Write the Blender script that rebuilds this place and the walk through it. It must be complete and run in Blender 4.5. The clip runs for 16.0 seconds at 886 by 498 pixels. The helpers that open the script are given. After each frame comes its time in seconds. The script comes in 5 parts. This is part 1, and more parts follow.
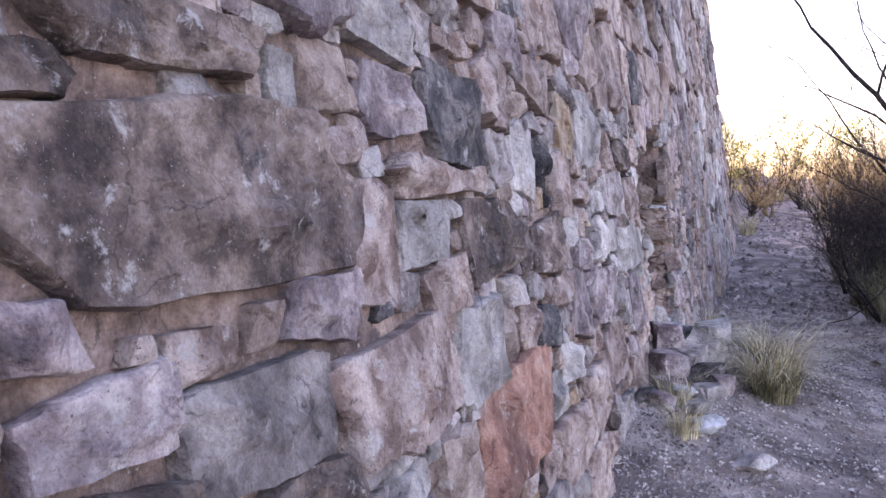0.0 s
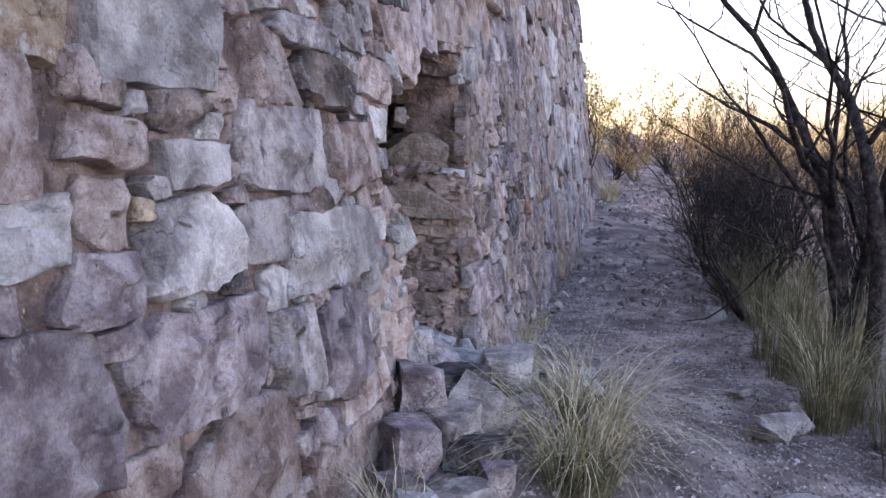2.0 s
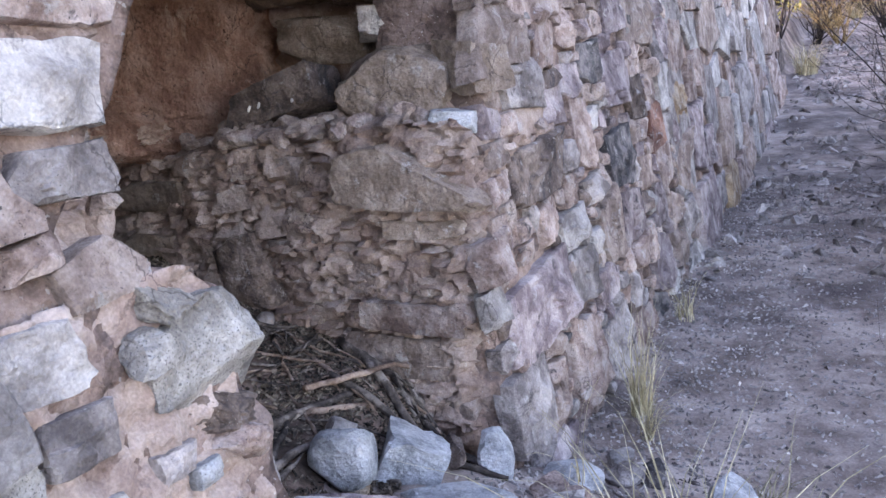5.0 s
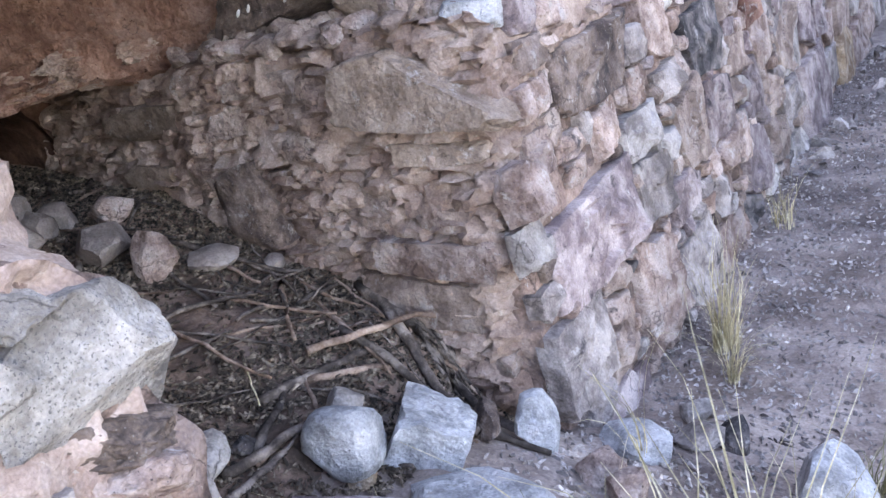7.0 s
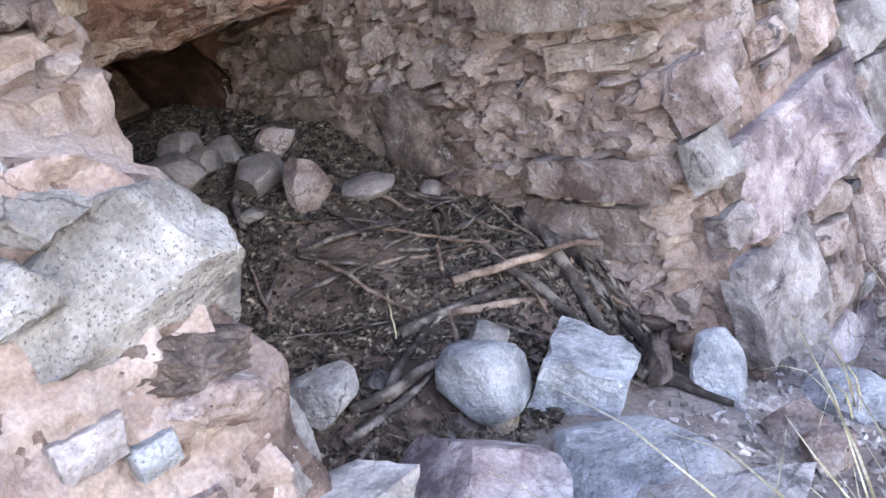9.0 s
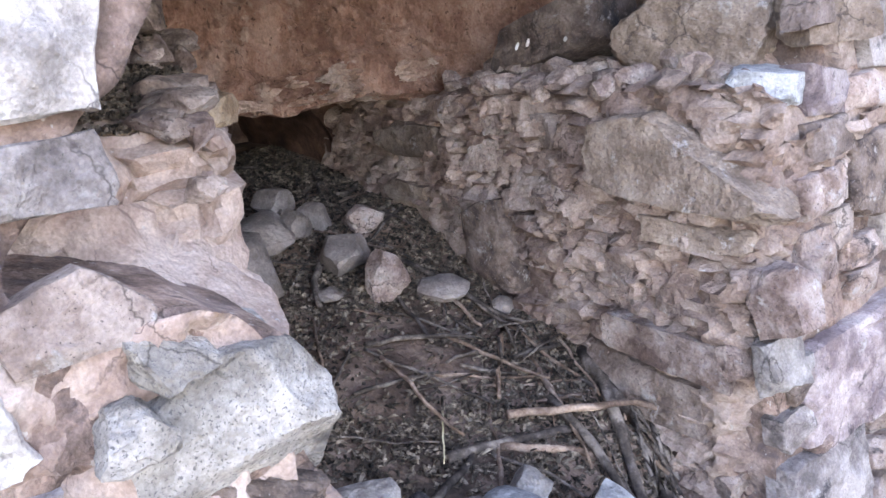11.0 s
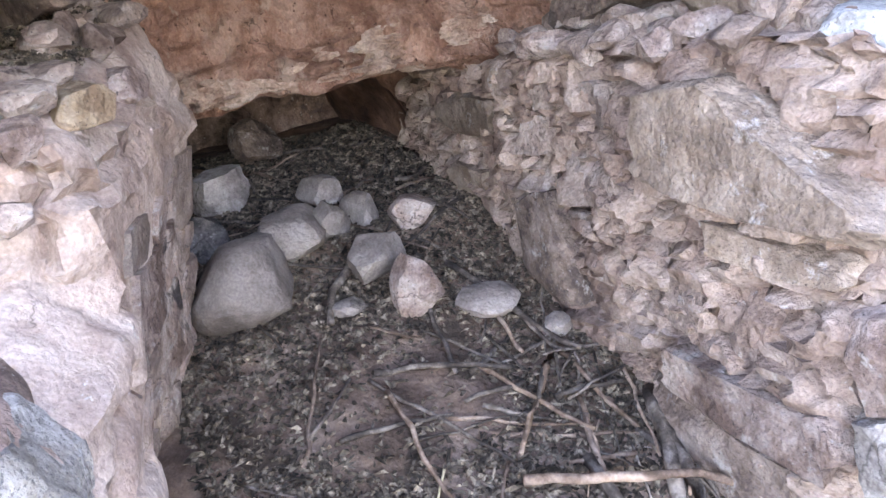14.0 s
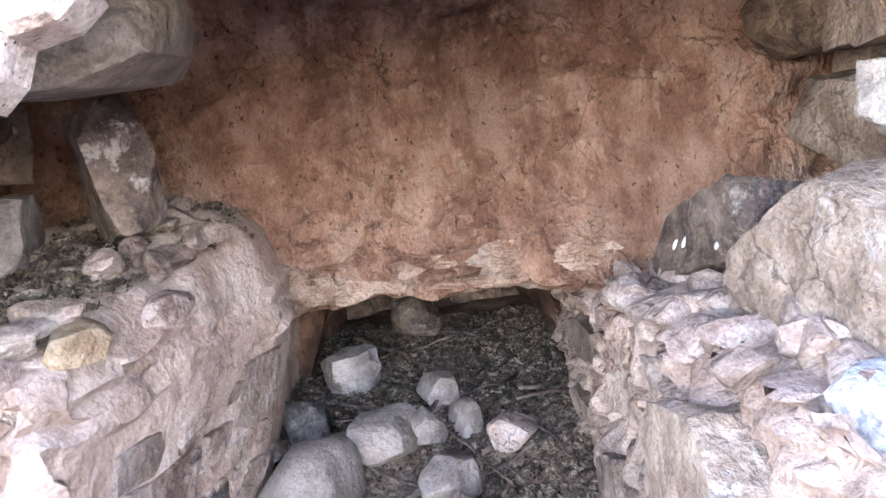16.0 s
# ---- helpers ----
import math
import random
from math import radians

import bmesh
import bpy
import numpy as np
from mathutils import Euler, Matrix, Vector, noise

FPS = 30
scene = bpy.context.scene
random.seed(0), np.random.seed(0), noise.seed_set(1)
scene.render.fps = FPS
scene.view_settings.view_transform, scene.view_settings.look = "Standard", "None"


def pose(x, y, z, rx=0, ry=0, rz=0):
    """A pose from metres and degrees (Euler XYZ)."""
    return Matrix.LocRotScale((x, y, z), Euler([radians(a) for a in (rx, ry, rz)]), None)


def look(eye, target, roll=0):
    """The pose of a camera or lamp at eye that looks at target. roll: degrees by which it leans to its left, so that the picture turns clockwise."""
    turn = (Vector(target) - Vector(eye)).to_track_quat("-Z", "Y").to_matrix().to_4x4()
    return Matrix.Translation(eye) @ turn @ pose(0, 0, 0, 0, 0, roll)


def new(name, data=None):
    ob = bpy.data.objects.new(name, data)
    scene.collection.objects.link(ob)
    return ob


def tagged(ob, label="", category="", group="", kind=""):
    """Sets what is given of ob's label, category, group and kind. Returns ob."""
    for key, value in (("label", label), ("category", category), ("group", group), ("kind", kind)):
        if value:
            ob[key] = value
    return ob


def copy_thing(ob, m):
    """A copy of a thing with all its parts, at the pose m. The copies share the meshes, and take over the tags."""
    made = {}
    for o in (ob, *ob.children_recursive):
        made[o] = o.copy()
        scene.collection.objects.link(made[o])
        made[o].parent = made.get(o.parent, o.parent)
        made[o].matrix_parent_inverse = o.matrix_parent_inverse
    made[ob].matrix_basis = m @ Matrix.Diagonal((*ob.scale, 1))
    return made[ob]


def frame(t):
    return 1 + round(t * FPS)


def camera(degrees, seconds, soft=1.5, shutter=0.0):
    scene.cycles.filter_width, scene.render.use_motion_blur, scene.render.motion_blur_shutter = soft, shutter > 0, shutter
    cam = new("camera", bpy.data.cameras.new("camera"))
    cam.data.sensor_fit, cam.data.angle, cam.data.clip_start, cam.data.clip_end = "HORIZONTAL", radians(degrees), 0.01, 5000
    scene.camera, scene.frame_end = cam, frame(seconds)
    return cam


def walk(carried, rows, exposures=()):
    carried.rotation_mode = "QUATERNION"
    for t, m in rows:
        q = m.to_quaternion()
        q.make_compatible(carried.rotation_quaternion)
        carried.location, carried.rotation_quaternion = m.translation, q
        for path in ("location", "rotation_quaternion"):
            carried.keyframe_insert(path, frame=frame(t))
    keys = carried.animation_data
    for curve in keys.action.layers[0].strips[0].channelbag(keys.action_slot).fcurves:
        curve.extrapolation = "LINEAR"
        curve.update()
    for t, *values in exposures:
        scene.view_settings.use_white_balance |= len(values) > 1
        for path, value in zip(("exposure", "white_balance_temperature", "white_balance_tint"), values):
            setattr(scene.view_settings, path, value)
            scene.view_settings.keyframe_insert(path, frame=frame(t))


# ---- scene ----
cam = camera(56.3, 16.0)
METRES, EYE, TILT, LEAN, TURN = 8.5, 1.3, -4.0, 0.0, 21.7
ROWS = [
    (0.0, 0.0, 0.0, 0.0, 0.0, 0.0, 0.0),
    (0.5, 0.0174, 0.0912, 0.0115, -4.2, 0.42, 0.5),
    (1.0, 0.057, 0.1621, 0.0146, -8.24, 0.18, -1.32),
    (1.5, 0.0976, 0.2371, 0.0193, -10.39, -1.43, -1.48),
    (2.0, 0.1442, 0.2881, 0.022, -8.0, -3.17, -1.6),
    (2.5, 0.1803, 0.3367, 0.0256, -2.25, -4.09, -0.79),
    (3.0, 0.2076, 0.3976, 0.0309, -0.19, -4.8, 0.11),
    (5.5, 0.2662, 0.597, 0.0564, 4.77, -12.75, 5.56),
    (6.0, 0.265, 0.6078, 0.0545, 4.2, -15.19, 5.76),
    (6.5, 0.2779, 0.626, 0.054, 7.37, -15.71, 7.75),
    (7.0, 0.2855, 0.6459, 0.0534, 10.46, -17.32, 8.67),
    (7.5, 0.282, 0.6583, 0.0555, 13.85, -16.56, 9.72),
    (8.0, 0.2899, 0.6672, 0.0536, 18.53, -16.93, 11.66),
    (8.5, 0.2938, 0.6743, 0.0481, 22.94, -17.07, 12.66),
    (9.0, 0.2953, 0.6779, 0.0309, 25.13, -17.79, 13.98),
    (9.5, 0.2909, 0.6755, 0.0303, 26.8, -18.15, 11.67),
    (10.0, 0.2897, 0.6725, 0.0591, 29.11, -14.27, 6.17),
    (12.5, 0.2967, 0.6987, 0.0674, 32.19, -14.92, 1.65),
    (13.0, 0.2915, 0.722, 0.0625, 34.53, -15.87, 4.34),
    (13.5, 0.2888, 0.7322, 0.0631, 37.82, -17.27, 4.55),
    (14.0, 0.2973, 0.7565, 0.0594, 44.78, -16.65, 6.47),
    (14.5, 0.3095, 0.7775, 0.0615, 50.92, -15.55, 6.5),
    (15.0, 0.3063, 0.7905, 0.0708, 54.95, -9.33, 4.51),
    (15.5, 0.3069, 0.8057, 0.0794, 59.64, -7.06, 4.37),
    (16.0, 0.3215, 0.8239, 0.0851, 66.36, -6.72, 2.59),
]
EXPOSURES = [(0, 2.57, 7100, 42), (1.5, 2.35, 7000, 38), (3, 2.44, 7000, 38), (5.5, 3.2, 7300, 32), (7, 3.48, 7500, 32), (8, 3.62, 7550, 32), (9.5, 3.64, 7600, 32), (12.5, 3.97, 7600, 32), (14.5, 4.4, 7500, 31), (15, 4.45, 7500, 31), (16, 4.95, 7500, 31)]
walk(cam, [(t, pose(0, 0, EYE, TILT, LEAN, TURN) @ pose(METRES * x, METRES * y, METRES * z, 90 + pitch, roll, yaw)) for t, x, y, z, yaw, pitch, roll in ROWS],
     EXPOSURES)

# ---- light ----
SUN = Vector((-0.90, 0.40, 0.26)).normalized()
world = bpy.data.worlds.new("sky")
scene.world = world
world.use_nodes = True
wn = world.node_tree.nodes
sky = wn.new("ShaderNodeTexSky")
sky.sky_type, sky.sun_disc = "NISHITA", False
sky.sun_elevation = math.asin(SUN.z)
sky.sun_rotation = math.atan2(SUN.x, SUN.y)
wn["Background"].inputs["Strength"].default_value = 0.15
world.node_tree.links.new(sky.outputs["Color"], wn["Background"].inputs["Color"])
sun = new("sun", bpy.data.lights.new("sun", "SUN"))
sun.data.energy, sun.data.angle, sun.data.color = 2.0, radians(0.5), (1.0, 0.82, 0.58)
sun.matrix_world = look(SUN * 60, (0, 0, 0))


# ---- materials ----
def mat(name, tones, scale=6.0, rough=0.9, bump=0.5, fine=60.0, speck=None, speck_scale=150.0, speck_cut=0.62,
        streak=None, streak_cut=0.6, per_piece=0.35, relief=0.012, island=False, squash=(1, 1, 1), crack=0, blotch=0.9, pale=None, pale_cut=0.60):
    """A rough natural surface: tones mixed at two scales, flecks and stains (some paint the shade of pits), and relief.
    """
    m = bpy.data.materials.new(name)
    m.use_nodes = True
    nt = m.node_tree
    nd, ln = nt.nodes, nt.links
    bs = nd["Principled BSDF"]
    bs.inputs["Roughness"].default_value = rough
    bs.inputs["Specular IOR Level"].default_value = 0.25
    tc = nd.new("ShaderNodeTexCoord")
    mp = nd.new("ShaderNodeMapping")
    mp.inputs["Scale"].default_value = squash
    ln.new(tc.outputs["Object"], mp.inputs["Vector"])
    co = mp.outputs["Vector"]

    def tex(s, detail=6, r=0.6, off=0.0):
        n = nd.new("ShaderNodeTexNoise")
        n.inputs["Scale"].default_value, n.inputs["Detail"].default_value = s, detail
        n.inputs["Roughness"].default_value, n.inputs["Distortion"].default_value = r, off
        ln.new(co, n.inputs["Vector"])
        return n

    def ramp(src, stops):
        r = nd.new("ShaderNodeValToRGB")
        e = r.color_ramp.elements
        while len(e) < len(stops):
            e.new(0.5)
        for k, (p, c) in enumerate(stops):
            e[k].position = p
            e[k].color = (*c, 1) if len(c) == 3 else c
        ln.new(src, r.inputs["Fac"])
        return r

    def mix(a, b, fac, blend="MIX"):
        x = nd.new("ShaderNodeMix")
        x.data_type, x.blend_type = "RGBA", blend
        ln.new(a, x.inputs["A"])
        if isinstance(b, tuple):
            x.inputs["B"].default_value = (*b, 1)
        else:
            ln.new(b, x.inputs["B"])
        if isinstance(fac, float):
            x.inputs["Factor"].default_value = fac
        else:
            ln.new(fac, x.inputs["Factor"])
        return x.outputs["Result"]

    n1 = tex(scale, 8, 0.66, 0.0)
    k = len(tones)
    col = ramp(n1.outputs["Fac"], [(0.40 + 0.20 * i / max(1, k - 1), t) for i, t in enumerate(tones)]).outputs["Color"]
    n2 = tex(fine * 2.3, 3, 0.5)
    g = ramp(n2.outputs["Fac"], [(0.36, (0.70, 0.69, 0.69)), (0.64, (1.26, 1.26, 1.26))])
    col = mix(col, g.outputs["Color"], 0.45, "MULTIPLY")
    n0 = tex(scale * 0.32, 5, 0.62, 0.5)
    w0 = ramp(n0.outputs["Fac"], [(0.43, (0.56, 0.54, 0.56)), (0.57, (1.30, 1.27, 1.24))])
    col = mix(col, w0.outputs["Color"], blotch, "MULTIPLY")
    if pale:
        n5 = tex(scale * 1.3, 10, 0.72, 0.3)
        f = ramp(n5.outputs["Fac"], [(pale_cut - 0.02, (0, 0, 0)), (pale_cut + 0.05, (0.75, 0.75, 0.75))])
        col = mix(col, pale, f.outputs["Color"])
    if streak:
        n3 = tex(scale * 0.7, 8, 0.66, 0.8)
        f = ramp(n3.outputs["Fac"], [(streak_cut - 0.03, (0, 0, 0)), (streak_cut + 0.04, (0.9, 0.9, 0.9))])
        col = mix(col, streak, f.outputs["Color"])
    if speck:
        n4 = tex(speck_scale, 3, 0.6)
        f = ramp(n4.outputs["Fac"], [(speck_cut, (0, 0, 0)), (speck_cut + 0.05, (0.85, 0.85, 0.85))])
        col = mix(col, speck, f.outputs["Color"])
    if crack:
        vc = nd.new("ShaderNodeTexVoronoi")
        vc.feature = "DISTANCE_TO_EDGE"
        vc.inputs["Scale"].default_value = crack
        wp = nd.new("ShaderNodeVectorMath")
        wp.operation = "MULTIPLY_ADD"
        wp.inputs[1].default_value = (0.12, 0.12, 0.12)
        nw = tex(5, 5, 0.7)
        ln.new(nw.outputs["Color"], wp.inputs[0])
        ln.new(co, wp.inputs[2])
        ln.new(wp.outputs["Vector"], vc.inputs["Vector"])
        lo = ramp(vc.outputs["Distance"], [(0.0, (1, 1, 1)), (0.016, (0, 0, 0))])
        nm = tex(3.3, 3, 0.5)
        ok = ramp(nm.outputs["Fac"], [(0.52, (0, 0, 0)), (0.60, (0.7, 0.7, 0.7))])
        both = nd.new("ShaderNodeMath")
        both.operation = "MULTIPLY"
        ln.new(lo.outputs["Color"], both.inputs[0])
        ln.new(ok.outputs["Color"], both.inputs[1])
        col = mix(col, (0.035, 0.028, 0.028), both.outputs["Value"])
    if per_piece:
        if island:
            rnd = nd.new("ShaderNodeNewGeometry").outputs["Random Per Island"]
        else:
            rnd = nd.new("ShaderNodeObjectInfo").outputs["Random"]
        v = nd.new("ShaderNodeMapRange")
        v.inputs["To Min"].default_value, v.inputs["To Max"].default_value = 1 - per_piece, 1 + per_piece
        ln.new(rnd, v.inputs["Value"])
        h = nd.new("ShaderNodeHueSaturation")
        ln.new(v.outputs["Result"], h.inputs["Value"])
        ln.new(col, h.inputs["Color"])
        col = h.outputs["Color"]
    ln.new(col, bs.inputs["Base Color"])
    nb = tex(22, 8, 0.62)
    ms = nd.new("ShaderNodeTexVoronoi")
    ms.inputs["Scale"].default_value = 55
    ln.new(co, ms.inputs["Vector"])
    ad = nd.new("ShaderNodeMath")
    ad.operation = "MULTIPLY_ADD"
    ad.inputs[1].default_value = 0.14
    ln.new(ms.outputs["Distance"], ad.inputs[0])
    ln.new(nb.outputs["Fac"], ad.inputs[2])
    bp = nd.new("ShaderNodeBump")
    bp.inputs["Strength"].default_value, bp.inputs["Distance"].default_value = bump, relief * 2.4
    ln.new(ad.outputs["Value"], bp.inputs["Height"])
    ln.new(bp.outputs["Normal"], bs.inputs["Normal"])
    return m


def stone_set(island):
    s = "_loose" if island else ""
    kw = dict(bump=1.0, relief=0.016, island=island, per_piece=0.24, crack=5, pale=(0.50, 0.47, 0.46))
    # Dark streaks and specks: lichen, and the shade of pits put into colour.
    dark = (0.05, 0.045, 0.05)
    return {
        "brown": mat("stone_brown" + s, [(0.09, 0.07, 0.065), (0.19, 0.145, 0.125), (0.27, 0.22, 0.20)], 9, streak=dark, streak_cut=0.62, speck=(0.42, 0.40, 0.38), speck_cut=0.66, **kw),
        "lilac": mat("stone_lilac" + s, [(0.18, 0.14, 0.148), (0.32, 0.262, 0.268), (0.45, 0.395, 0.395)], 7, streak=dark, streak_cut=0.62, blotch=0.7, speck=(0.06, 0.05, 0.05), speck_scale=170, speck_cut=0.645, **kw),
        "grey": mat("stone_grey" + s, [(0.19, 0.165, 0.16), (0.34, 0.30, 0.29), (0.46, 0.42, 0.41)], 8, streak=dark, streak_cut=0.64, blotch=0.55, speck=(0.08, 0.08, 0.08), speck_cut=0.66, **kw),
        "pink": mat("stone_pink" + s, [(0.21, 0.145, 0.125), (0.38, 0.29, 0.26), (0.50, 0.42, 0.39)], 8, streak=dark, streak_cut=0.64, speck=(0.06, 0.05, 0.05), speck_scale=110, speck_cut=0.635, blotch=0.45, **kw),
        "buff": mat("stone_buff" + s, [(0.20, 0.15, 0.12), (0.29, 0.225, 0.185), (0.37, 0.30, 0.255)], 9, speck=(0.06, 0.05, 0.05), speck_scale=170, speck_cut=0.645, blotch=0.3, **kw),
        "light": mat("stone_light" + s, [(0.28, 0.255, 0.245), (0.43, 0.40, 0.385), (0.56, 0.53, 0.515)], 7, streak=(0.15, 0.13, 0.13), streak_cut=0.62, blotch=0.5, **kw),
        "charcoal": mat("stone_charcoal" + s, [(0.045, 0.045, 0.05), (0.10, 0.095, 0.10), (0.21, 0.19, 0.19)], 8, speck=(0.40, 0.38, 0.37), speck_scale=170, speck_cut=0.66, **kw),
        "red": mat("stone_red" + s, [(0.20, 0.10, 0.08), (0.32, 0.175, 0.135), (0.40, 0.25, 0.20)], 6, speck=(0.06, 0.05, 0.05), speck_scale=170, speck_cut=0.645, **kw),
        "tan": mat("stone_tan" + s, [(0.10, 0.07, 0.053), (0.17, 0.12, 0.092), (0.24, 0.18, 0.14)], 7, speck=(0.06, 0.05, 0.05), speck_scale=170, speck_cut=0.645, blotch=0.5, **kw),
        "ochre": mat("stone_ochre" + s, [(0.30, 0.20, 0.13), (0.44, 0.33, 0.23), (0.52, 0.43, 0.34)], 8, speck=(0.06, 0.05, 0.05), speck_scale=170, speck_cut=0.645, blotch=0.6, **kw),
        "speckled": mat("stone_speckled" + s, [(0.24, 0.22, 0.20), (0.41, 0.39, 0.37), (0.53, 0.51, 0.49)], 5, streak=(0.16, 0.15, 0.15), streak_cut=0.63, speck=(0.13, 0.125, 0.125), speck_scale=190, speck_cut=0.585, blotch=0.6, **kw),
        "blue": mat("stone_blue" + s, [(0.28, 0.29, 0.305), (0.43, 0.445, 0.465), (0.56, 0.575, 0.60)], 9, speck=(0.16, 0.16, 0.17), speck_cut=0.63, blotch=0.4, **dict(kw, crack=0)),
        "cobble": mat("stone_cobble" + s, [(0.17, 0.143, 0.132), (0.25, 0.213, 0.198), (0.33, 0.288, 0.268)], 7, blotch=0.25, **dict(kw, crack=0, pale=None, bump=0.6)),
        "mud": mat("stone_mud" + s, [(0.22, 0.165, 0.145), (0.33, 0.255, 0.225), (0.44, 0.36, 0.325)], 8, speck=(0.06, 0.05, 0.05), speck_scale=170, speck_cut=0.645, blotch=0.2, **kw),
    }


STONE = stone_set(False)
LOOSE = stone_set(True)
MORTAR = mat("mortar", [(0.16, 0.115, 0.10), (0.31, 0.22, 0.19), (0.42, 0.32, 0.285)], 7, bump=1.0, relief=0.02, blotch=0.7, per_piece=0,
             streak=(0.13, 0.10, 0.10), streak_cut=0.59, speck=(0.55, 0.50, 0.48), speck_scale=45, speck_cut=0.66, crack=6)
MUD = mat("mud_mortar", [(0.34, 0.245, 0.21), (0.46, 0.355, 0.31), (0.56, 0.46, 0.415)], 5, bump=0.8, relief=0.012, blotch=0.25, per_piece=0,
          speck=(0.58, 0.53, 0.50), speck_scale=40, speck_cut=0.68, crack=7)
# Browner than mud_mortar and darkened: the niche's shade is put into this colour.
SHADED_EARTH = mat("jamb_earth", [(0.25, 0.176, 0.150), (0.36, 0.268, 0.230), (0.47, 0.375, 0.332)], 6, bump=1.0, relief=0.014, blotch=0.35, per_piece=0,
              speck=(0.52, 0.47, 0.44), speck_scale=40, speck_cut=0.68, crack=7)
# The dark specks put the shade of small holes into the earth's colour.
ADOBE = mat("red_earth", [(0.27, 0.140, 0.100), (0.40, 0.228, 0.168), (0.50, 0.325, 0.255)], 6.5, bump=1.0, relief=0.030, pale=(0.56, 0.42, 0.34), pale_cut=0.61, crack=6, blotch=0.35, per_piece=0,
            streak=(0.50, 0.36, 0.29), streak_cut=0.645, speck=(0.10, 0.05, 0.035), speck_scale=42, speck_cut=0.635, squash=(1, 1.15, 0.8))
PALE = mat("pale_plaster", [(0.33, 0.21, 0.16), (0.46, 0.33, 0.265), (0.54, 0.42, 0.355)], 8, bump=1.0, relief=0.02, blotch=0.4, per_piece=0)
EARTH = mat("earth", [(0.165, 0.132, 0.120), (0.27, 0.222, 0.204), (0.37, 0.316, 0.292)], 2.5, bump=1.0, relief=0.012, fine=38, per_piece=0,
            speck=(0.40, 0.37, 0.36), speck_scale=70, speck_cut=0.64, streak=(0.14, 0.11, 0.10), streak_cut=0.67)
GRAVEL = mat("gravel", [(0.18, 0.16, 0.158), (0.33, 0.30, 0.292), (0.47, 0.435, 0.42)], 9, bump=0.6, blotch=0.4, per_piece=0.45, island=True)
WOOD = mat("dead_wood", [(0.04, 0.033, 0.030), (0.085, 0.070, 0.062), (0.19, 0.162, 0.146)], 14, bump=0.9, relief=0.006, squash=(1, 1, 1), per_piece=0.4)
WOOD_PALE = mat("dry_wood", [(0.11, 0.075, 0.055), (0.20, 0.14, 0.11), (0.30, 0.23, 0.19)], 14, bump=0.9, relief=0.006, per_piece=0.2)
LITTER = mat("litter", [(0.03, 0.024, 0.02), (0.085, 0.066, 0.052), (0.20, 0.165, 0.13)], 30, bump=0.3, blotch=0.3, per_piece=0.7, island=True)
BARK = mat("bark", [(0.018, 0.015, 0.016), (0.042, 0.035, 0.034), (0.08, 0.067, 0.064)], 20, bump=0.8, per_piece=0.2, relief=0.006)
BRUSH = mat("pale_brush", [(0.22, 0.155, 0.075), (0.38, 0.28, 0.135), (0.54, 0.41, 0.21)], 12, bump=0.3, per_piece=0.3)
STRAW = mat("straw", [(0.33, 0.28, 0.16), (0.52, 0.45, 0.28), (0.68, 0.61, 0.43)], 9, rough=0.7, bump=0.1, blotch=0.3, per_piece=0.35, island=True)
GREEN = mat("green_blade", [(0.09, 0.088, 0.045), (0.17, 0.16, 0.085), (0.30, 0.275, 0.17)], 8, rough=0.7, bump=0.1, blotch=0.3, per_piece=0.35, island=True)
LEAF = mat("yellow_leaf", [(0.20, 0.19, 0.04), (0.33, 0.29, 0.06), (0.45, 0.38, 0.10)], 5, rough=0.7, bump=0.1, per_piece=0.4, island=True)
DAB = mat("white_dab", [(0.72, 0.72, 0.70), (0.82, 0.82, 0.80)], 20, bump=0.1, per_piece=0)
# Passage earth, darkened: the shade of the hole is put into this colour.
PASSAGE_SHADE = mat("sooted_earth", [(0.08, 0.045, 0.034), (0.14, 0.08, 0.06), (0.22, 0.13, 0.10)], 6, bump=1.0, per_piece=0)
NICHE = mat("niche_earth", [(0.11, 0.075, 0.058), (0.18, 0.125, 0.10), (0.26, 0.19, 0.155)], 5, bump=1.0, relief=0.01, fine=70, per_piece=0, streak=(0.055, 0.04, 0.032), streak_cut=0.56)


# ---- helpers of this scene ----
def nz(x, y, z, s=1.0):
    return noise.noise(Vector((x * s, y * s, z * s)))


def nz3(p, s, octaves=3):
    v, a, q = Vector((0, 0, 0)), 1.0, p * s
    for _ in range(octaves):
        v += a * noise.noise_vector(q)
        a *= 0.5
        q = q * 2.1 + Vector((7.3, 1.7, 3.1))
    return v


def mesh_of(name, verts, faces, smooth=True, crisp=0):
    me = bpy.data.meshes.new(name)
    me.from_pydata([tuple(v) for v in verts], [], faces)
    me.validate()
    if smooth:
        me.polygons.foreach_set("use_smooth", [True] * len(me.polygons))
    if crisp:
        me.set_sharp_from_angle(angle=radians(crisp))
    me.update()
    return me


def part(name, me, material, parent=None, label="", smooth=True):
    """One mesh object, from a bmesh or a mesh, under a thing or a part."""
    if isinstance(me, bmesh.types.BMesh):
        bm = me
        me = bpy.data.meshes.new(name)
        bm.to_mesh(me)
        bm.free()
        me.polygons.foreach_set("use_smooth", [smooth] * len(me.polygons))
    me.materials.clear()
    me.materials.append(material)
    ob = new(name, me)
    if parent:
        ob.parent = parent
    if label:
        ob["label"] = label
    return ob


def at(ob, x, y, z):
    ob.location = (x, y, z)
    return ob


def wall_x(z):
    """The battered outer face of the stone wall."""
    return -0.80 - 0.135 * z


def inside(poly, y, z):
    hit = False
    for (a, b), (c, d) in zip(poly, poly[1:] + poly[:1]):
        if (b > z) != (d > z) and y < (c - a) * (z - b) / (d - b) + a:
            hit = not hit
    return hit


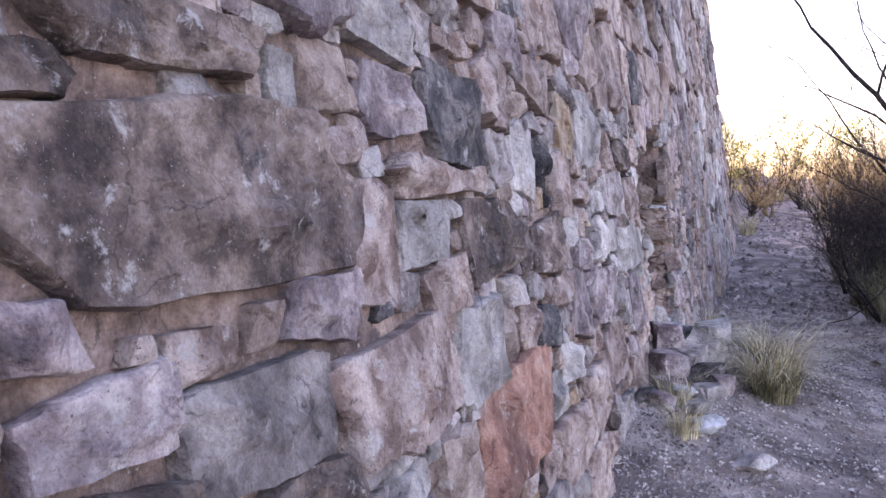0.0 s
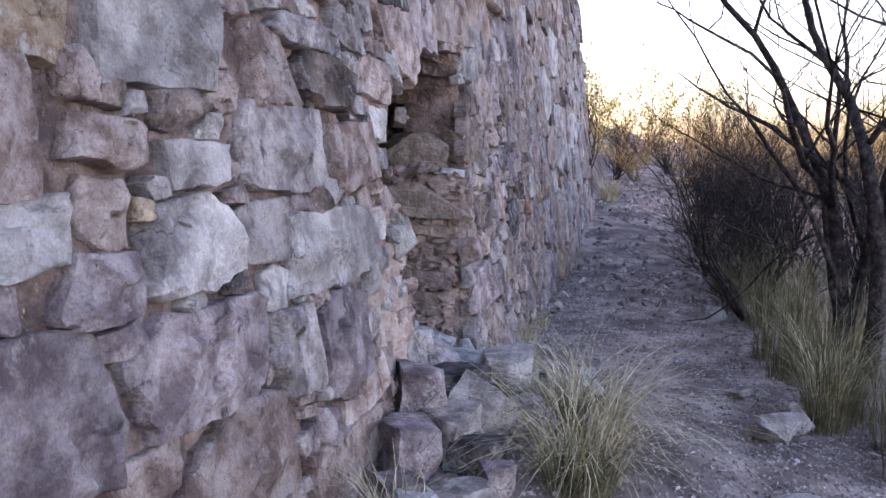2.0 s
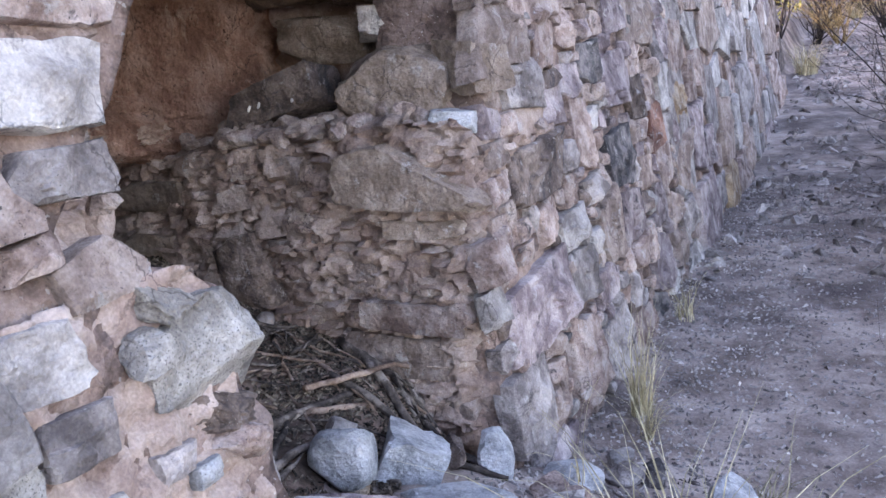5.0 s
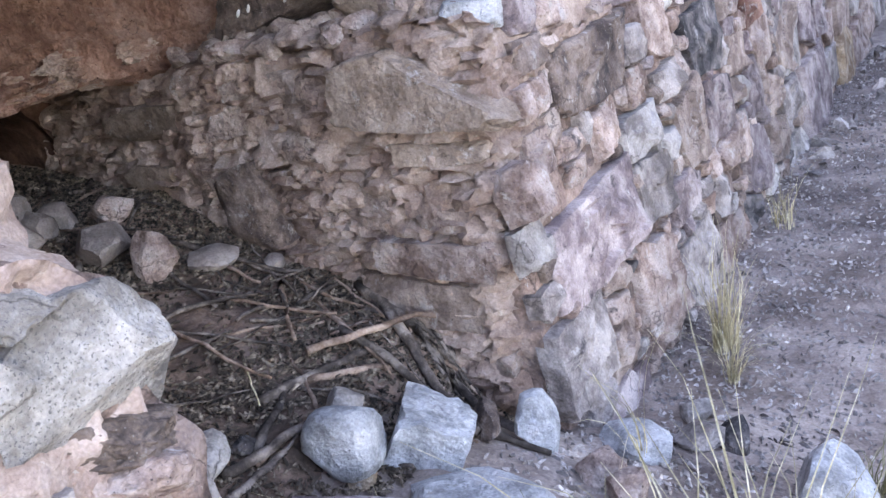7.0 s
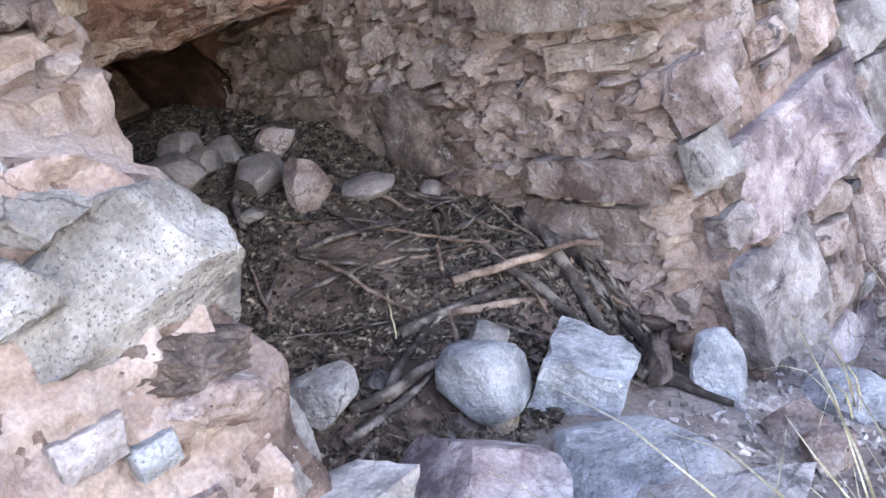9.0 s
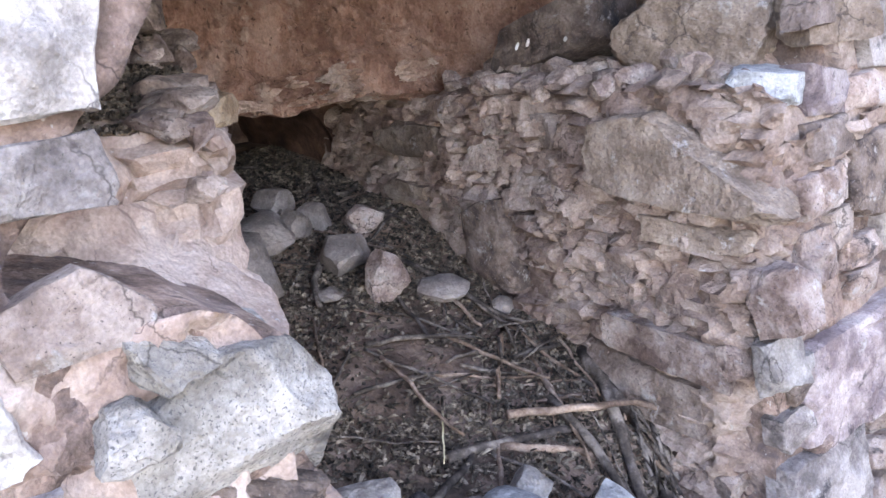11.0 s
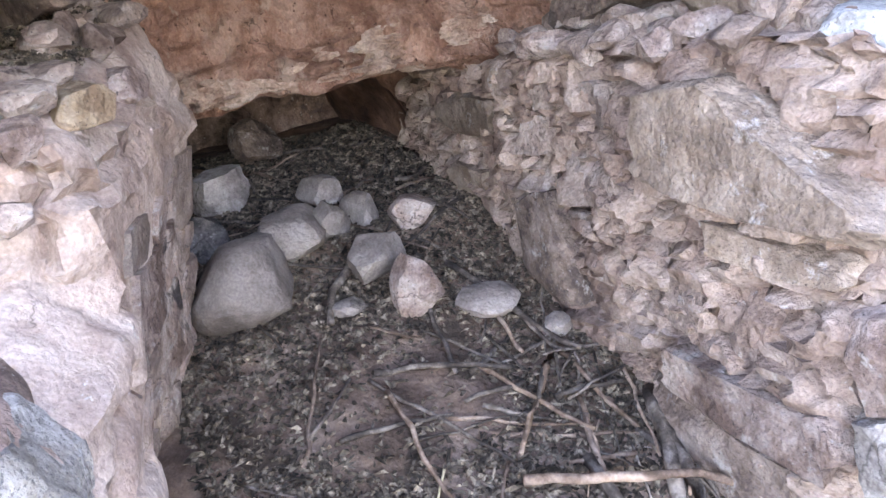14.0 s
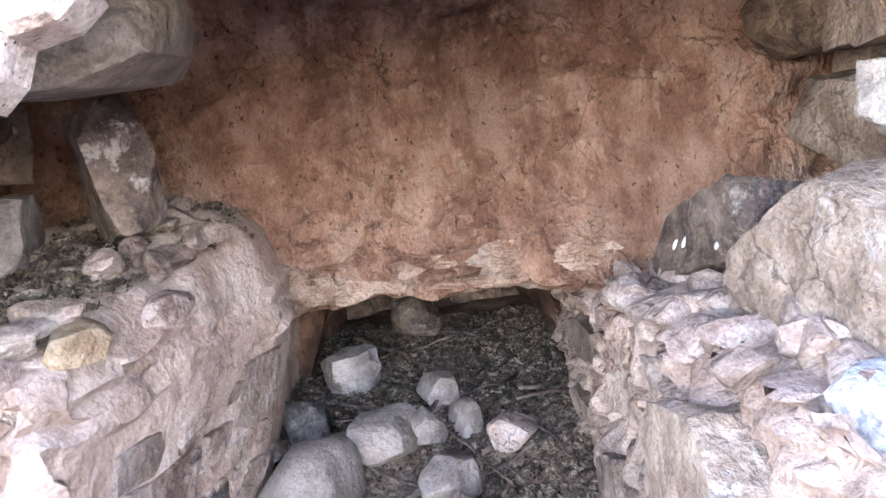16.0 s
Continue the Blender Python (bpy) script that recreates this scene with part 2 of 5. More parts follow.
OPENING = [(7.62, 2.08), (7.28, 1.97), (6.90, 1.76), (6.66, 1.50), (6.58, 1.36), (6.38, 1.16), (6.40, 1.06), (6.62, 1.04),
           (6.74, 0.92), (6.76, 0.60), (6.74, 0.25), (6.72, -0.60), (7.98, -0.60), (7.98, 0.30), (8.02, 0.55), (8.08, 0.92),
           (8.22, 1.08), (8.34, 1.35), (8.36, 1.62), (8.16, 1.86), (7.92, 2.08)]


def ground_z(x, y):
    """Height of the ground: a path on a hillside, with the niche's floor rising inwards."""
    k = min(1, max(0, (y - 3.9) / 1.3)) * min(1, max(0, (8.62 - y) / 1.35))
    k = k * k * (3 - 2 * k)
    z = -0.33 + (0.42 - 0.10 * (y < 7.0) * min(1, max(0, 7.0 - y))) * k * min(1, max(0, (0.9 - x) / 1.8)) - 0.06 * max(0, min(x - 1.3, 5)) - 0.03 * max(0, min(x - 6.3, 30))
    if x < -0.9:
        d = min(1, (-0.9 - x) / 0.35)
        z += (0.09 + 0.33 * (min(-0.9 - x, 1.5)) + 0.10 * max(0, min(-2.4 - x, 1.2)) - z) * d * d * (3 - 2 * d)
    far = max(0, y - 15.5)
    z += 0.075 * min(far, 26) + 0.02 * max(0, min(far - 26, 80))
    near = 1.0 / (1.0 + (abs(x) / 60) ** 2)
    z += near * (0.022 * nz(x, y, 0.3, 2.1) + 0.012 * nz(x, y, 3.3, 6.0))
    if abs(x) < 40:
        z += 0.006 * nz(x, y, 5.0, 17.0) + min(1.0, max(0, (y - 14) / 10)) * 0.05 * nz(x, y, 9.0, 0.9)
    if x < -0.6 and 6.0 < y < 9.0:
        z += 0.02 * nz(x, y, 1.0, 5)
    return z


def spread(a, b, step, reach, grow=1.25):
    """Grid lines: even between a and b, growing wider out to the reach."""
    mid = list(np.arange(a, b + 1e-6, step))
    lo, hi, s = [], [], step
    p, q = mid[0], mid[-1]
    while q < reach:
        s *= grow
        p, q = p - s, q + s
        lo.append(p)
        hi.append(q)
    return lo[::-1] + mid + hi


def grid(xs, ys, f):
    nx, ny = len(xs), len(ys)
    verts = [f(x, y) for x in xs for y in ys]
    faces = [(i * ny + j, (i + 1) * ny + j, (i + 1) * ny + j + 1, i * ny + j + 1) for i in range(nx - 1) for j in range(ny - 1)]
    return verts, faces


# ---- ground ----
xs, ys = spread(-3.7, 2.4, 0.045, 900, 1.22), spread(3.5, 10.5, 0.05, 900, 1.13)
gv, gf = grid(xs, ys, lambda x, y: Vector((x, y, ground_z(x, y))))
ground = part("ground", mesh_of("ground", gv, gf), EARTH)
tagged(ground, "dusty grey-brown hillside earth with a gravelly footpath", "ground", kind="structure")

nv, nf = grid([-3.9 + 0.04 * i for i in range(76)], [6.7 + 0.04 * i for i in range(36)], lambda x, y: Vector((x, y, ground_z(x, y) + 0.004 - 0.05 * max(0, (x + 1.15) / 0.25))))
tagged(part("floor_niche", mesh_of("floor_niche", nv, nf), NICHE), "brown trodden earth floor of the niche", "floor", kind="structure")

# ---- the stone wall: a thick battered mass, with the ruined opening through its face ----
Y0, Y1, TOP = -6.0, 20.3, 6.6


def mortar_at(y, z):
    d = 0.022 * nz(y, z, 1.0, 3.0) + 0.014 * nz(y, z, 4.0, 9.0)
    if -0.1 < y < 12 and z < 2.6:
        d += 0.010 * nz(y, z, 8.0, 21.0) + 0.006 * nz(y, z, 3.0, 45.0)
    pit = 0.11 * max(0, nz(y, z, 12.0, 8.0) - 0.22) if -0.1 < y < 12 and z < 2.6 else 0
    return Vector((wall_x(z) + d * 0.8 - 0.024 - pit, y, z))


wys = [Y0 + 0.25 * i for i in range(24)] + list(np.arange(0.0, 12.0, 0.025)) + [12 + 0.14 * i for i in range(60)]
wzs = list(np.arange(-0.75, 2.5, 0.025)) + [2.5 + 0.16 * i for i in range(26)]
wv, wf = grid(wys, wzs, mortar_at)
keep = []
for f in wf:
    c = sum((wv[i] for i in f), Vector()) / 4
    jy, jz = c.y + 0.05 * nz(c.y, c.z, 2.0, 7), c.z + 0.05 * nz(c.y, c.z, 6.0, 7)
    if not inside(OPENING, jy, jz):
        keep.append(f)
bm = bmesh.new()
bv = [bm.verts.new(v) for v in wv]
for f in keep:
    bm.faces.new([bv[i] for i in f])
bmesh.ops.delete(bm, geom=[v for v in bm.verts if not v.link_faces], context="VERTS")
for _ in range(3):
    near_by = {v: [e.other_vert(v).co.copy() for e in v.link_edges if e.is_boundary] for v in bm.verts if v.is_boundary and 6.0 < v.co.y < 8.7 and v.co.z < 2.4}
    for v, others in near_by.items():
        if len(others) == 2:
            v.co = v.co * 0.4 + (others[0] + others[1]) * 0.3
rim = [e for e in bm.edges if e.is_boundary]
ext = bmesh.ops.extrude_edge_only(bm, edges=rim)
back = [g for g in ext["geom"] if isinstance(g, bmesh.types.BMVert)]
for v in back:
    v.co.x = -1.45 - 0.1 * nz(v.co.x, v.co.y, v.co.z, 4) - 0.02 * max(v.co.z - 2, 0) * 8 if Y0 + 0.1 < v.co.y < Y1 - 0.1 and -0.6 < v.co.z < 5 else -5.0
    if inside(OPENING, v.co.y, v.co.z) or (6.2 < v.co.y < 8.6 and v.co.z < 2.3):
        v.co.y += 0.04 * nz(v.co.y, v.co.z, 3.0, 6)
        v.co.x = max(v.co.x, -1.50)
wall = part("wall_front", bm, MORTAR)
tagged(wall, "tall battered rubble stone wall with pinkish lime mortar", "stone wall", kind="structure")
pys, pzs = [6.02 + 0.01 * i for i in range(73)], [0.0 + 0.01 * i for i in range(105)]


def plaster_at(y, z):
    a, b = max(0, y - 6.58) / 0.13, max(0, z - 0.88) / 0.15
    k = math.hypot(a, b)
    if k > 1:
        y, z = 6.58 + 0.13 * a / k if a > 0 else y, 0.88 + 0.15 * b / k if b > 0 else z
    edge = min(1, (y - 6.0) / 0.10, (z + 0.02) / 0.06, (1.08 - z) / 0.06)
    return Vector((wall_x(z) - 0.03 + 0.031 * edge + 0.024 * nz(y, z, 3, 6) - 0.040 * abs(nz(y, z * 1.6, 5, 8)) + 0.020 * nz(y, z, 5, 16) - 0.022 * abs(nz(y, z, 9, 26)) + 0.010 * nz(y, z, 2, 60), y + 0.012 * nz(z, y, 2, 9), z))


fv, ff = grid(pys, pzs, plaster_at)
part("mortar_face", mesh_of("mortar_face", fv, ff), MUD, wall, "pale pink mortar smeared over the jamb face")
# the mass behind it and its top, unseen, added so no sky leaks in
bm = bmesh.new()
bmesh.ops.create_cube(bm, size=1, matrix=Matrix.Translation((-4.6, (Y0 + Y1) / 2, 2.9)) @ Matrix.Diagonal((1.4, Y1 - Y0 - 0.2, 7.2, 1)))
tagged(part("wall_back", bm, MORTAR, smooth=False), "rear mass of the rubble stone wall", "stone wall", kind="structure")
bm = bmesh.new()
bmesh.ops.create_cube(bm, size=1, matrix=Matrix.Translation((-3.2, (Y0 + Y1) / 2, TOP - 0.12)) @ Matrix.Diagonal((3.0, Y1 - Y0 - 0.2, 0.3, 1)))
tagged(part("wall_top", bm, MORTAR, smooth=False), "flat rubble top of the stone wall", "stone wall", kind="structure")


def bedded(p, along, su, sv, depth):
    """How far a lump of a rubble course stands out here; courses lie flat, with creases between the lumps."""
    row = math.floor(p.z * sv + 0.35 * nz(along, p.z, 3, 2))
    d, _ = noise.voronoi(Vector((along * su + row * 7.31, p.z * sv, 0.5 * nz(along, p.z, 1, 5))))
    return depth * min(1.0, (d[1] - d[0]) * 6.5) * (0.55 + 0.9 * abs(nz(along * su * 0.6, p.z * sv * 0.6, row)))


def rough_block(name, lo, hi, cell, warp, amp, scale, material, label, round_=0.06, relief=None):
    """A closed rough mass: a finely divided box, its edges rounded, warped and roughened."""
    n = [max(2, round((hi[k] - lo[k]) / cell)) for k in range(3)]
    ids, verts, faces = {}, [], []

    def vid(i, j, k):
        key = (i, j, k)
        if key not in ids:
            p = Vector([lo[a] + (hi[a] - lo[a]) * c / n[a] for a, c in enumerate(key)])
            ctr = Vector([min(max(p[a], lo[a] + round_), hi[a] - round_) for a in range(3)])
            d = p - ctr
            if d.length > round_:
                p = ctr + d.normalized() * round_
            p = warp(p)
            ids[key] = len(verts)
            verts.append(p + amp * nz3(p, scale, 4) + (relief(p) if relief else Vector()))
        return ids[key]

    for ax in range(3):
        u, v = [a for a in range(3) if a != ax]
        for side in (0, n[ax]):
            for a in range(n[u]):
                for b in range(n[v]):
                    quad = []
                    for da, db in ((0, 0), (1, 0), (1, 1), (0, 1)):
                        key = [0, 0, 0]
                        key[ax], key[u], key[v] = side, a + da, b + db
                        quad.append(vid(*key))
                    faces.append(quad if (side > 0) == (ax != 1) else quad[::-1])
    ob = part(name, mesh_of(name, verts, faces, True, 38), material)
    return tagged(ob, label, "wall", kind="structure")


# right side of the mouth: a low block of thin courses, its top a ledge
def right_warp(p):
    t = min(1, max(0, p.z / 1.1))
    q = p.copy()
    if p.y < 8.4:
        q.y += -0.07 * (1 - t) + 0.05 * max(0, -p.x - 1.9) + 0.03 * nz(p.x, p.z, 0.5, 3)
    q.z += (0.10 * max(0, p.y - 8.0) + 0.13 * min(1, max(0, (2.3 + p.x) / 1.3))) * t ** 3
    return q


jamb_right = rough_block("niche_jamb_right", (-3.2, 8.02, -0.4), (-0.95, 9.0, 1.05), 0.0155, right_warp, 0.014, 8.0, SHADED_EARTH, "low ruined jamb of thin stone courses bedded in dried mud",
                         relief=lambda p: Vector((0, -bedded(p, p.x, 7.0, 14.0, 0.068) - bedded(p, p.x + 3.3, 17.0, 27.0, 0.012) - 0.008 * nz(p.x, p.z, 3, 40), 0.0)) + Vector((bedded(p, p.y, 9, 14, 0.035) + bedded(p, p.y + 3.3, 19, 26, 0.012), 0, 0)) * (p.x > -1.08) if p.z < 1.02 or p.y < 8.06 else Vector((0, 0, 0.07 * max(0, nz(p.x, p.y, 4, 6)) + 0.04 * abs(nz(p.x, p.y, 2, 13)) + 0.015 * nz(p.x, p.y, 2, 34) - 0.30 * max(0, p.x + 1.25))))


# left side of the mouth: a slanting block with a ledge, its inner side leaning out over the floor
def undercut(u, z):
    return 0.28 * max(0, 1.0 - z) * min(1, max(0, (u - 1.15) / 0.45))


def left_warp(p):
    q = p.copy()
    t = min(1, max(0, p.z / 1.1))
    if p.y > 6.4:
        q.y += 0.33 * min(1.2, max(0, -p.x - 1.05)) - 0.04 * t * max(0, -p.x - 1.0) + 0.03 * nz(p.x, p.z, 2.5, 3)
        q.y -= undercut(-p.x, p.z) + 0.13 * min(1, max(0, (p.x + 1.50) / 0.3)) * min(1, max(0, (p.z - 0.88) / 0.12))
    q.z += 0.17 * min(1, max(0, (-p.x - 1.45) / 0.7)) * t ** 4 * min(1, max(0, (6.80 - p.y) / 0.15))
    if p.x > -1.45 and p.z > 0.9:
        q.x -= 0.36 * min(1, (p.z - 0.9) / 0.15) * min(1, (p.x + 1.45) / 0.4)
    return q


jamb_left = rough_block("niche_jamb_left", (-3.2, 5.6, -0.4), (-0.98, 6.76, 1.22), 0.022, left_warp, 0.010, 6.0, MUD, "pink mud-plastered jamb with a flat ledge on top",
                        relief=lambda p: Vector((bedded(p, p.y, 5.5, 10, 0.06 if 0.98 < p.z < 1.18 and p.x > -1.55 else 0.010), bedded(p, p.x, 3.6, 7.0, 0.034) * (1.2 if (p.x > -1.45 or p.z > 1.05) and p.z < 1.18 else 0.2) + 0.005 * nz(p.x, p.z, 3, 26), 0.02 * nz(p.x, p.y, 6, 12))))


def top_of(ob, step=0.05):
    """Heights of the upper side of a mass, looked up by place."""
    tops = {}
    for v in ob.data.vertices:
        key = (round(v.co.x / step), round(v.co.y / step))
        tops[key] = max(tops.get(key, -9), v.co.z)
    return lambda x, y: tops.get((round(x / step), round(y / step)), 0.9)


left_top, right_top = top_of(jamb_left), top_of(jamb_right)


# red earth back wall, hollowed, its lower lip hanging over the low mouth
def lip(y):
    return 1.03 - 0.25 * max(0, abs(y - 7.56) - 0.20) ** 1.6 + 0.03 * nz(y, 0, 0, 5) + 0.02 * nz(y, 3, 0, 14)


def red_wall(u, v):
    y = 6.0 + 3.0 * u
    z0 = lip(y)
    d = y - 7.47
    hollow = -2.60 + 0.62 * min(d * d, 0.85)
    if v < 0.14:
        k = v / 0.14
        x, z = -3.25 + (hollow + 0.02 + 3.25) * k, z0 + 0.05 * (1 - k)
    else:
        k = (v - 0.14) / 0.86
        z = z0 + (2.75 - z0) * k
        bulge = 0.10 * math.exp(-((z - z0 - 0.10) / 0.14) ** 2) * (0.6 + 0.8 * math.exp(-((y - 7.85) / 0.25) ** 2))
        x = hollow + bulge - 0.10 * k + 0.5 * max(0, k - 0.75)
    p = Vector((x, y, z))
    low = math.exp(-((z - z0 - 0.08) / 0.13) ** 2)
    flake = 0.050 * low * max(-0.2, nz(y * 0.4, 1.0, z * 3.0, 9.0)) + 0.022 * low * nz(y * 0.6, z * 3, 5.0, 14.0)
    pit = nz(y * 0.8, z * 1.5, 4.0, 6.5) + 0.35 * nz(y, z, 6.0, 17.0)
    chip = -0.030 * min(1, max(0, (pit - 0.14) * 9)) + 0.024 * min(1, max(0, (-pit - 0.30) * 8))
    layer = z * 34 + 1.6 * nz(y, z, 11.0, 4.0)
    chip += 0.020 * low * (layer - math.floor(layer)) * min(1, max(0, nz(y, z, 8.0, 3.0) + 0.5))
    chip += -0.030 * max(0, nz(y, z * 1.6, 9.0, 5.0) - 0.15) * 2 - 0.016 * max(0, nz(y * 0.7, z * 2, 2.0, 13.0) - 0.2) * 3 + 0.012 * nz(y, z, 7, 24) + 0.012 * abs(nz(y * 1.6, z * 0.6, 13.0, 9.0)) + 0.006 * nz(y, z, 17, 48)
    return p + Vector((flake + chip, 0, 0)) + 0.030 * nz3(p, 3.0, 2) + 0.009 * nz3(p, 10.0, 3)


rv, rf = grid([i / 200 for i in range(201)], [j / 179 for j in range(180)], red_wall)
n0 = len(rv)
rv += [Vector((-3.9, p.y, p.z)) for p in rv]
nyv = 180
rf += [(n0 + a, n0 + d, n0 + c, n0 + b) for a, b, c, d in rf]
rim = [i * nyv for i in range(201)] + [200 * nyv + j for j in range(1, 180)] + [i * nyv + 179 for i in range(199, -1, -1)] + [j for j in range(178, 0, -1)]
rf += [(a, b, b + n0, a + n0) for a, b in zip(rim, rim[1:] + rim[:1])]
niche_back = tagged(part("niche_back", mesh_of("niche_back", rv, rf, True, 32), ADOBE), "smooth red earth kiln wall with a hanging lower lip", "earth wall", kind="structure")


# the low passage behind the lip, its darkness put into the earth's colour
def passage(u, v):
    x = -3.10 - 1.55 * u
    a = math.pi * v
    half = 0.44 - 0.10 * u
    y = 7.56 - half * math.cos(a) * (1.0 + 0.15 * abs(math.cos(a)))
    z = 0.36 + (0.76 - 0.10 * u) * math.sin(a) ** 0.55
    p = Vector((x, y, z))
    return p + 0.035 * nz3(p, 4.0, 3) + 0.012 * nz3(p, 14.0, 2)


pv, pf = grid([i / 40 for i in range(41)], [j / 40 for j in range(41)], passage)
pn = len(pv)
pv += [p + Vector((0, (p.y - 7.55) * 0.25, 0.12 if p.z > 0.6 else 0)) for p in pv]
pf += [tuple(pn + k for k in f[::-1]) for f in pf]
pr = [i * 41 for i in range(41)] + [40 * 41 + j for j in range(1, 41)] + [i * 41 + 40 for i in range(39, -1, -1)] + [j for j in range(39, 0, -1)]
pf += [(a, b, b + pn, a + pn) for a, b in zip(pr, pr[1:] + pr[:1])]
tagged(part("niche_passage", mesh_of("niche_passage", pv, pf), PASSAGE_SHADE), "low arched red earth passage running back into the dark", "tunnel", kind="structure")
rough_block("passage_end", (-4.8, 6.9, 0.3), (-4.55, 8.3, 1.3), 0.06, lambda p: p, 0.05, 4.0, PASSAGE_SHADE, "rough red earth end of the passage")

# upper niche: side masses, and an unseen roof added to keep out sky light
rough_block("niche_side_left", (-2.75, 5.5, 0.98), (-1.40, 6.22, 2.6), 0.06, lambda p: p, 0.05, 3.0, SHADED_EARTH, "rough inner side of the ruined niche above the ledge")
rough_block("niche_side_right", (-2.6, 8.62, 0.98), (-1.05, 9.3, 2.6), 0.06, lambda p: p, 0.05, 3.0, SHADED_EARTH, "rough inner side of the ruined niche above the ledge")
rough_block("niche_roof", (-3.0, 5.6, 2.34), (-1.25, 9.2, 2.8), 0.07, lambda p: p, 0.06, 3.0, SHADED_EARTH, "rough rubble roof of the ruined niche")


# ---- masonry ----
def pack(seeds, region, sizes, tries, aspect, rng, block=None, fixed=1.0):
    """Fill a flat region with stones of falling size that keep clear of those already there. Seeds: (u, v, half width, half height, tone)."""
    u0, u1, v0, v1 = region
    S = [list(s) + [0.0] for s in seeds]
    for size, count in zip(sizes, tries):
        for _ in range(count):
            u, v = rng.uniform(u0, u1), rng.uniform(v0, v1)
            k = size * rng.uniform(0.8, 1.25)
            w, h = k * rng.uniform(*aspect), k * rng.uniform(0.75, 1.05)
            if block and block(u, v, w):
                continue
            ok = True
            for s in S:
                du, dv = abs(u - s[0]), abs(v - s[1])
                if du < (s[2] + w) * 0.97 and dv < (s[3] + h) * 0.97 and (du / (s[2] + w)) ** 3 + (dv / (s[3] + h)) ** 3 < 0.80:
                    ok = False
                    break
            if ok:
                S.append([u, v, w, h, None, rng.uniform(-0.3, 0.3)])
    return S


def outlines(S, n, rng, gap=0.005, limit=1.75):
    """The outline of each stone: how far it reaches in n directions before it meets its neighbours."""
    A = np.array([[s[0], s[1], s[2], s[3]] for s in S])
    out = []
    for i, s in enumerate(S):
        d = np.hypot(A[:, 0] - s[0], A[:, 1] - s[1]) - A[:, 2:].max(axis=1)
        d[i] = 1e9
        nb = np.argsort(d)[:14]
        ph = rng.uniform(0, 6.28)
        ang = np.array([ph + 2 * math.pi * k / (2 * n) for k in range(2 * n)])
        seeded = s[4] is not None
        power = 9 if seeded else 5
        lim = 1.12 if seeded else limit
        base = 1 / ((np.abs(np.cos(ang) / s[2]) ** power + np.abs(np.sin(ang) / s[3]) ** power) ** (1 / power))
        r = np.linspace(0.35, lim, 44)
        R = base[:, None] * r[None, :]
        U, V = s[0] + R * np.cos(ang)[:, None], s[1] + R * np.sin(ang)[:, None]
        free = np.ones_like(U, bool)
        for j in nb:
            o = ((np.abs(U - A[j, 0]) / A[j, 2]) ** 5 + (np.abs(V - A[j, 1]) / A[j, 3]) ** 5) ** (1 / 5)
            free &= o > r[None, :]
        first = np.where(free.all(axis=1), r[-1], r[np.maximum(0, np.argmin(free, axis=1) - 1)])
        rad = np.maximum(base * first - gap, base * 0.3) * np.array([rng.uniform(0.96, 1.0) for _ in range(2 * n)])
        diag = math.atan2(s[3], s[2])
        loose = 0.20 if seeded else 0.34
        want = [q + rng.uniform(-loose, loose) for q in (diag, math.pi - diag, math.pi + diag, -diag)] + [rng.uniform(0, 6.28) for _ in range(rng.choice([2, 2, 3, 4]))]
        idx = [int(np.argmin(np.abs(np.angle(np.exp(1j * (ang - w)))))) for w in want]
        swell = 1.10 if seeded else 1.13
        P = [(swell * rad[k] * math.cos(ang[k]), swell * rad[k] * math.sin(ang[k])) for k in sorted(set(idx))]
        wob = rng.uniform(0, 40)
        a2, r2 = [], []
        for (x0, y0), (x1, y1) in zip(P, P[1:] + P[:1]):
            c = max(1, round(n / len(P)))
            for q in range(c):
                t = q / c
                x, y = x0 + (x1 - x0) * t, y0 + (y1 - y0) * t
                j = 1 + rng.uniform(-0.025, 0.025) + 0.13 * nz(x * 14 + wob, y * 14, wob)
                a2.append(math.atan2(y, x))
                r2.append(math.hypot(x, y) * j)
        out.append((a2, r2))
    return out


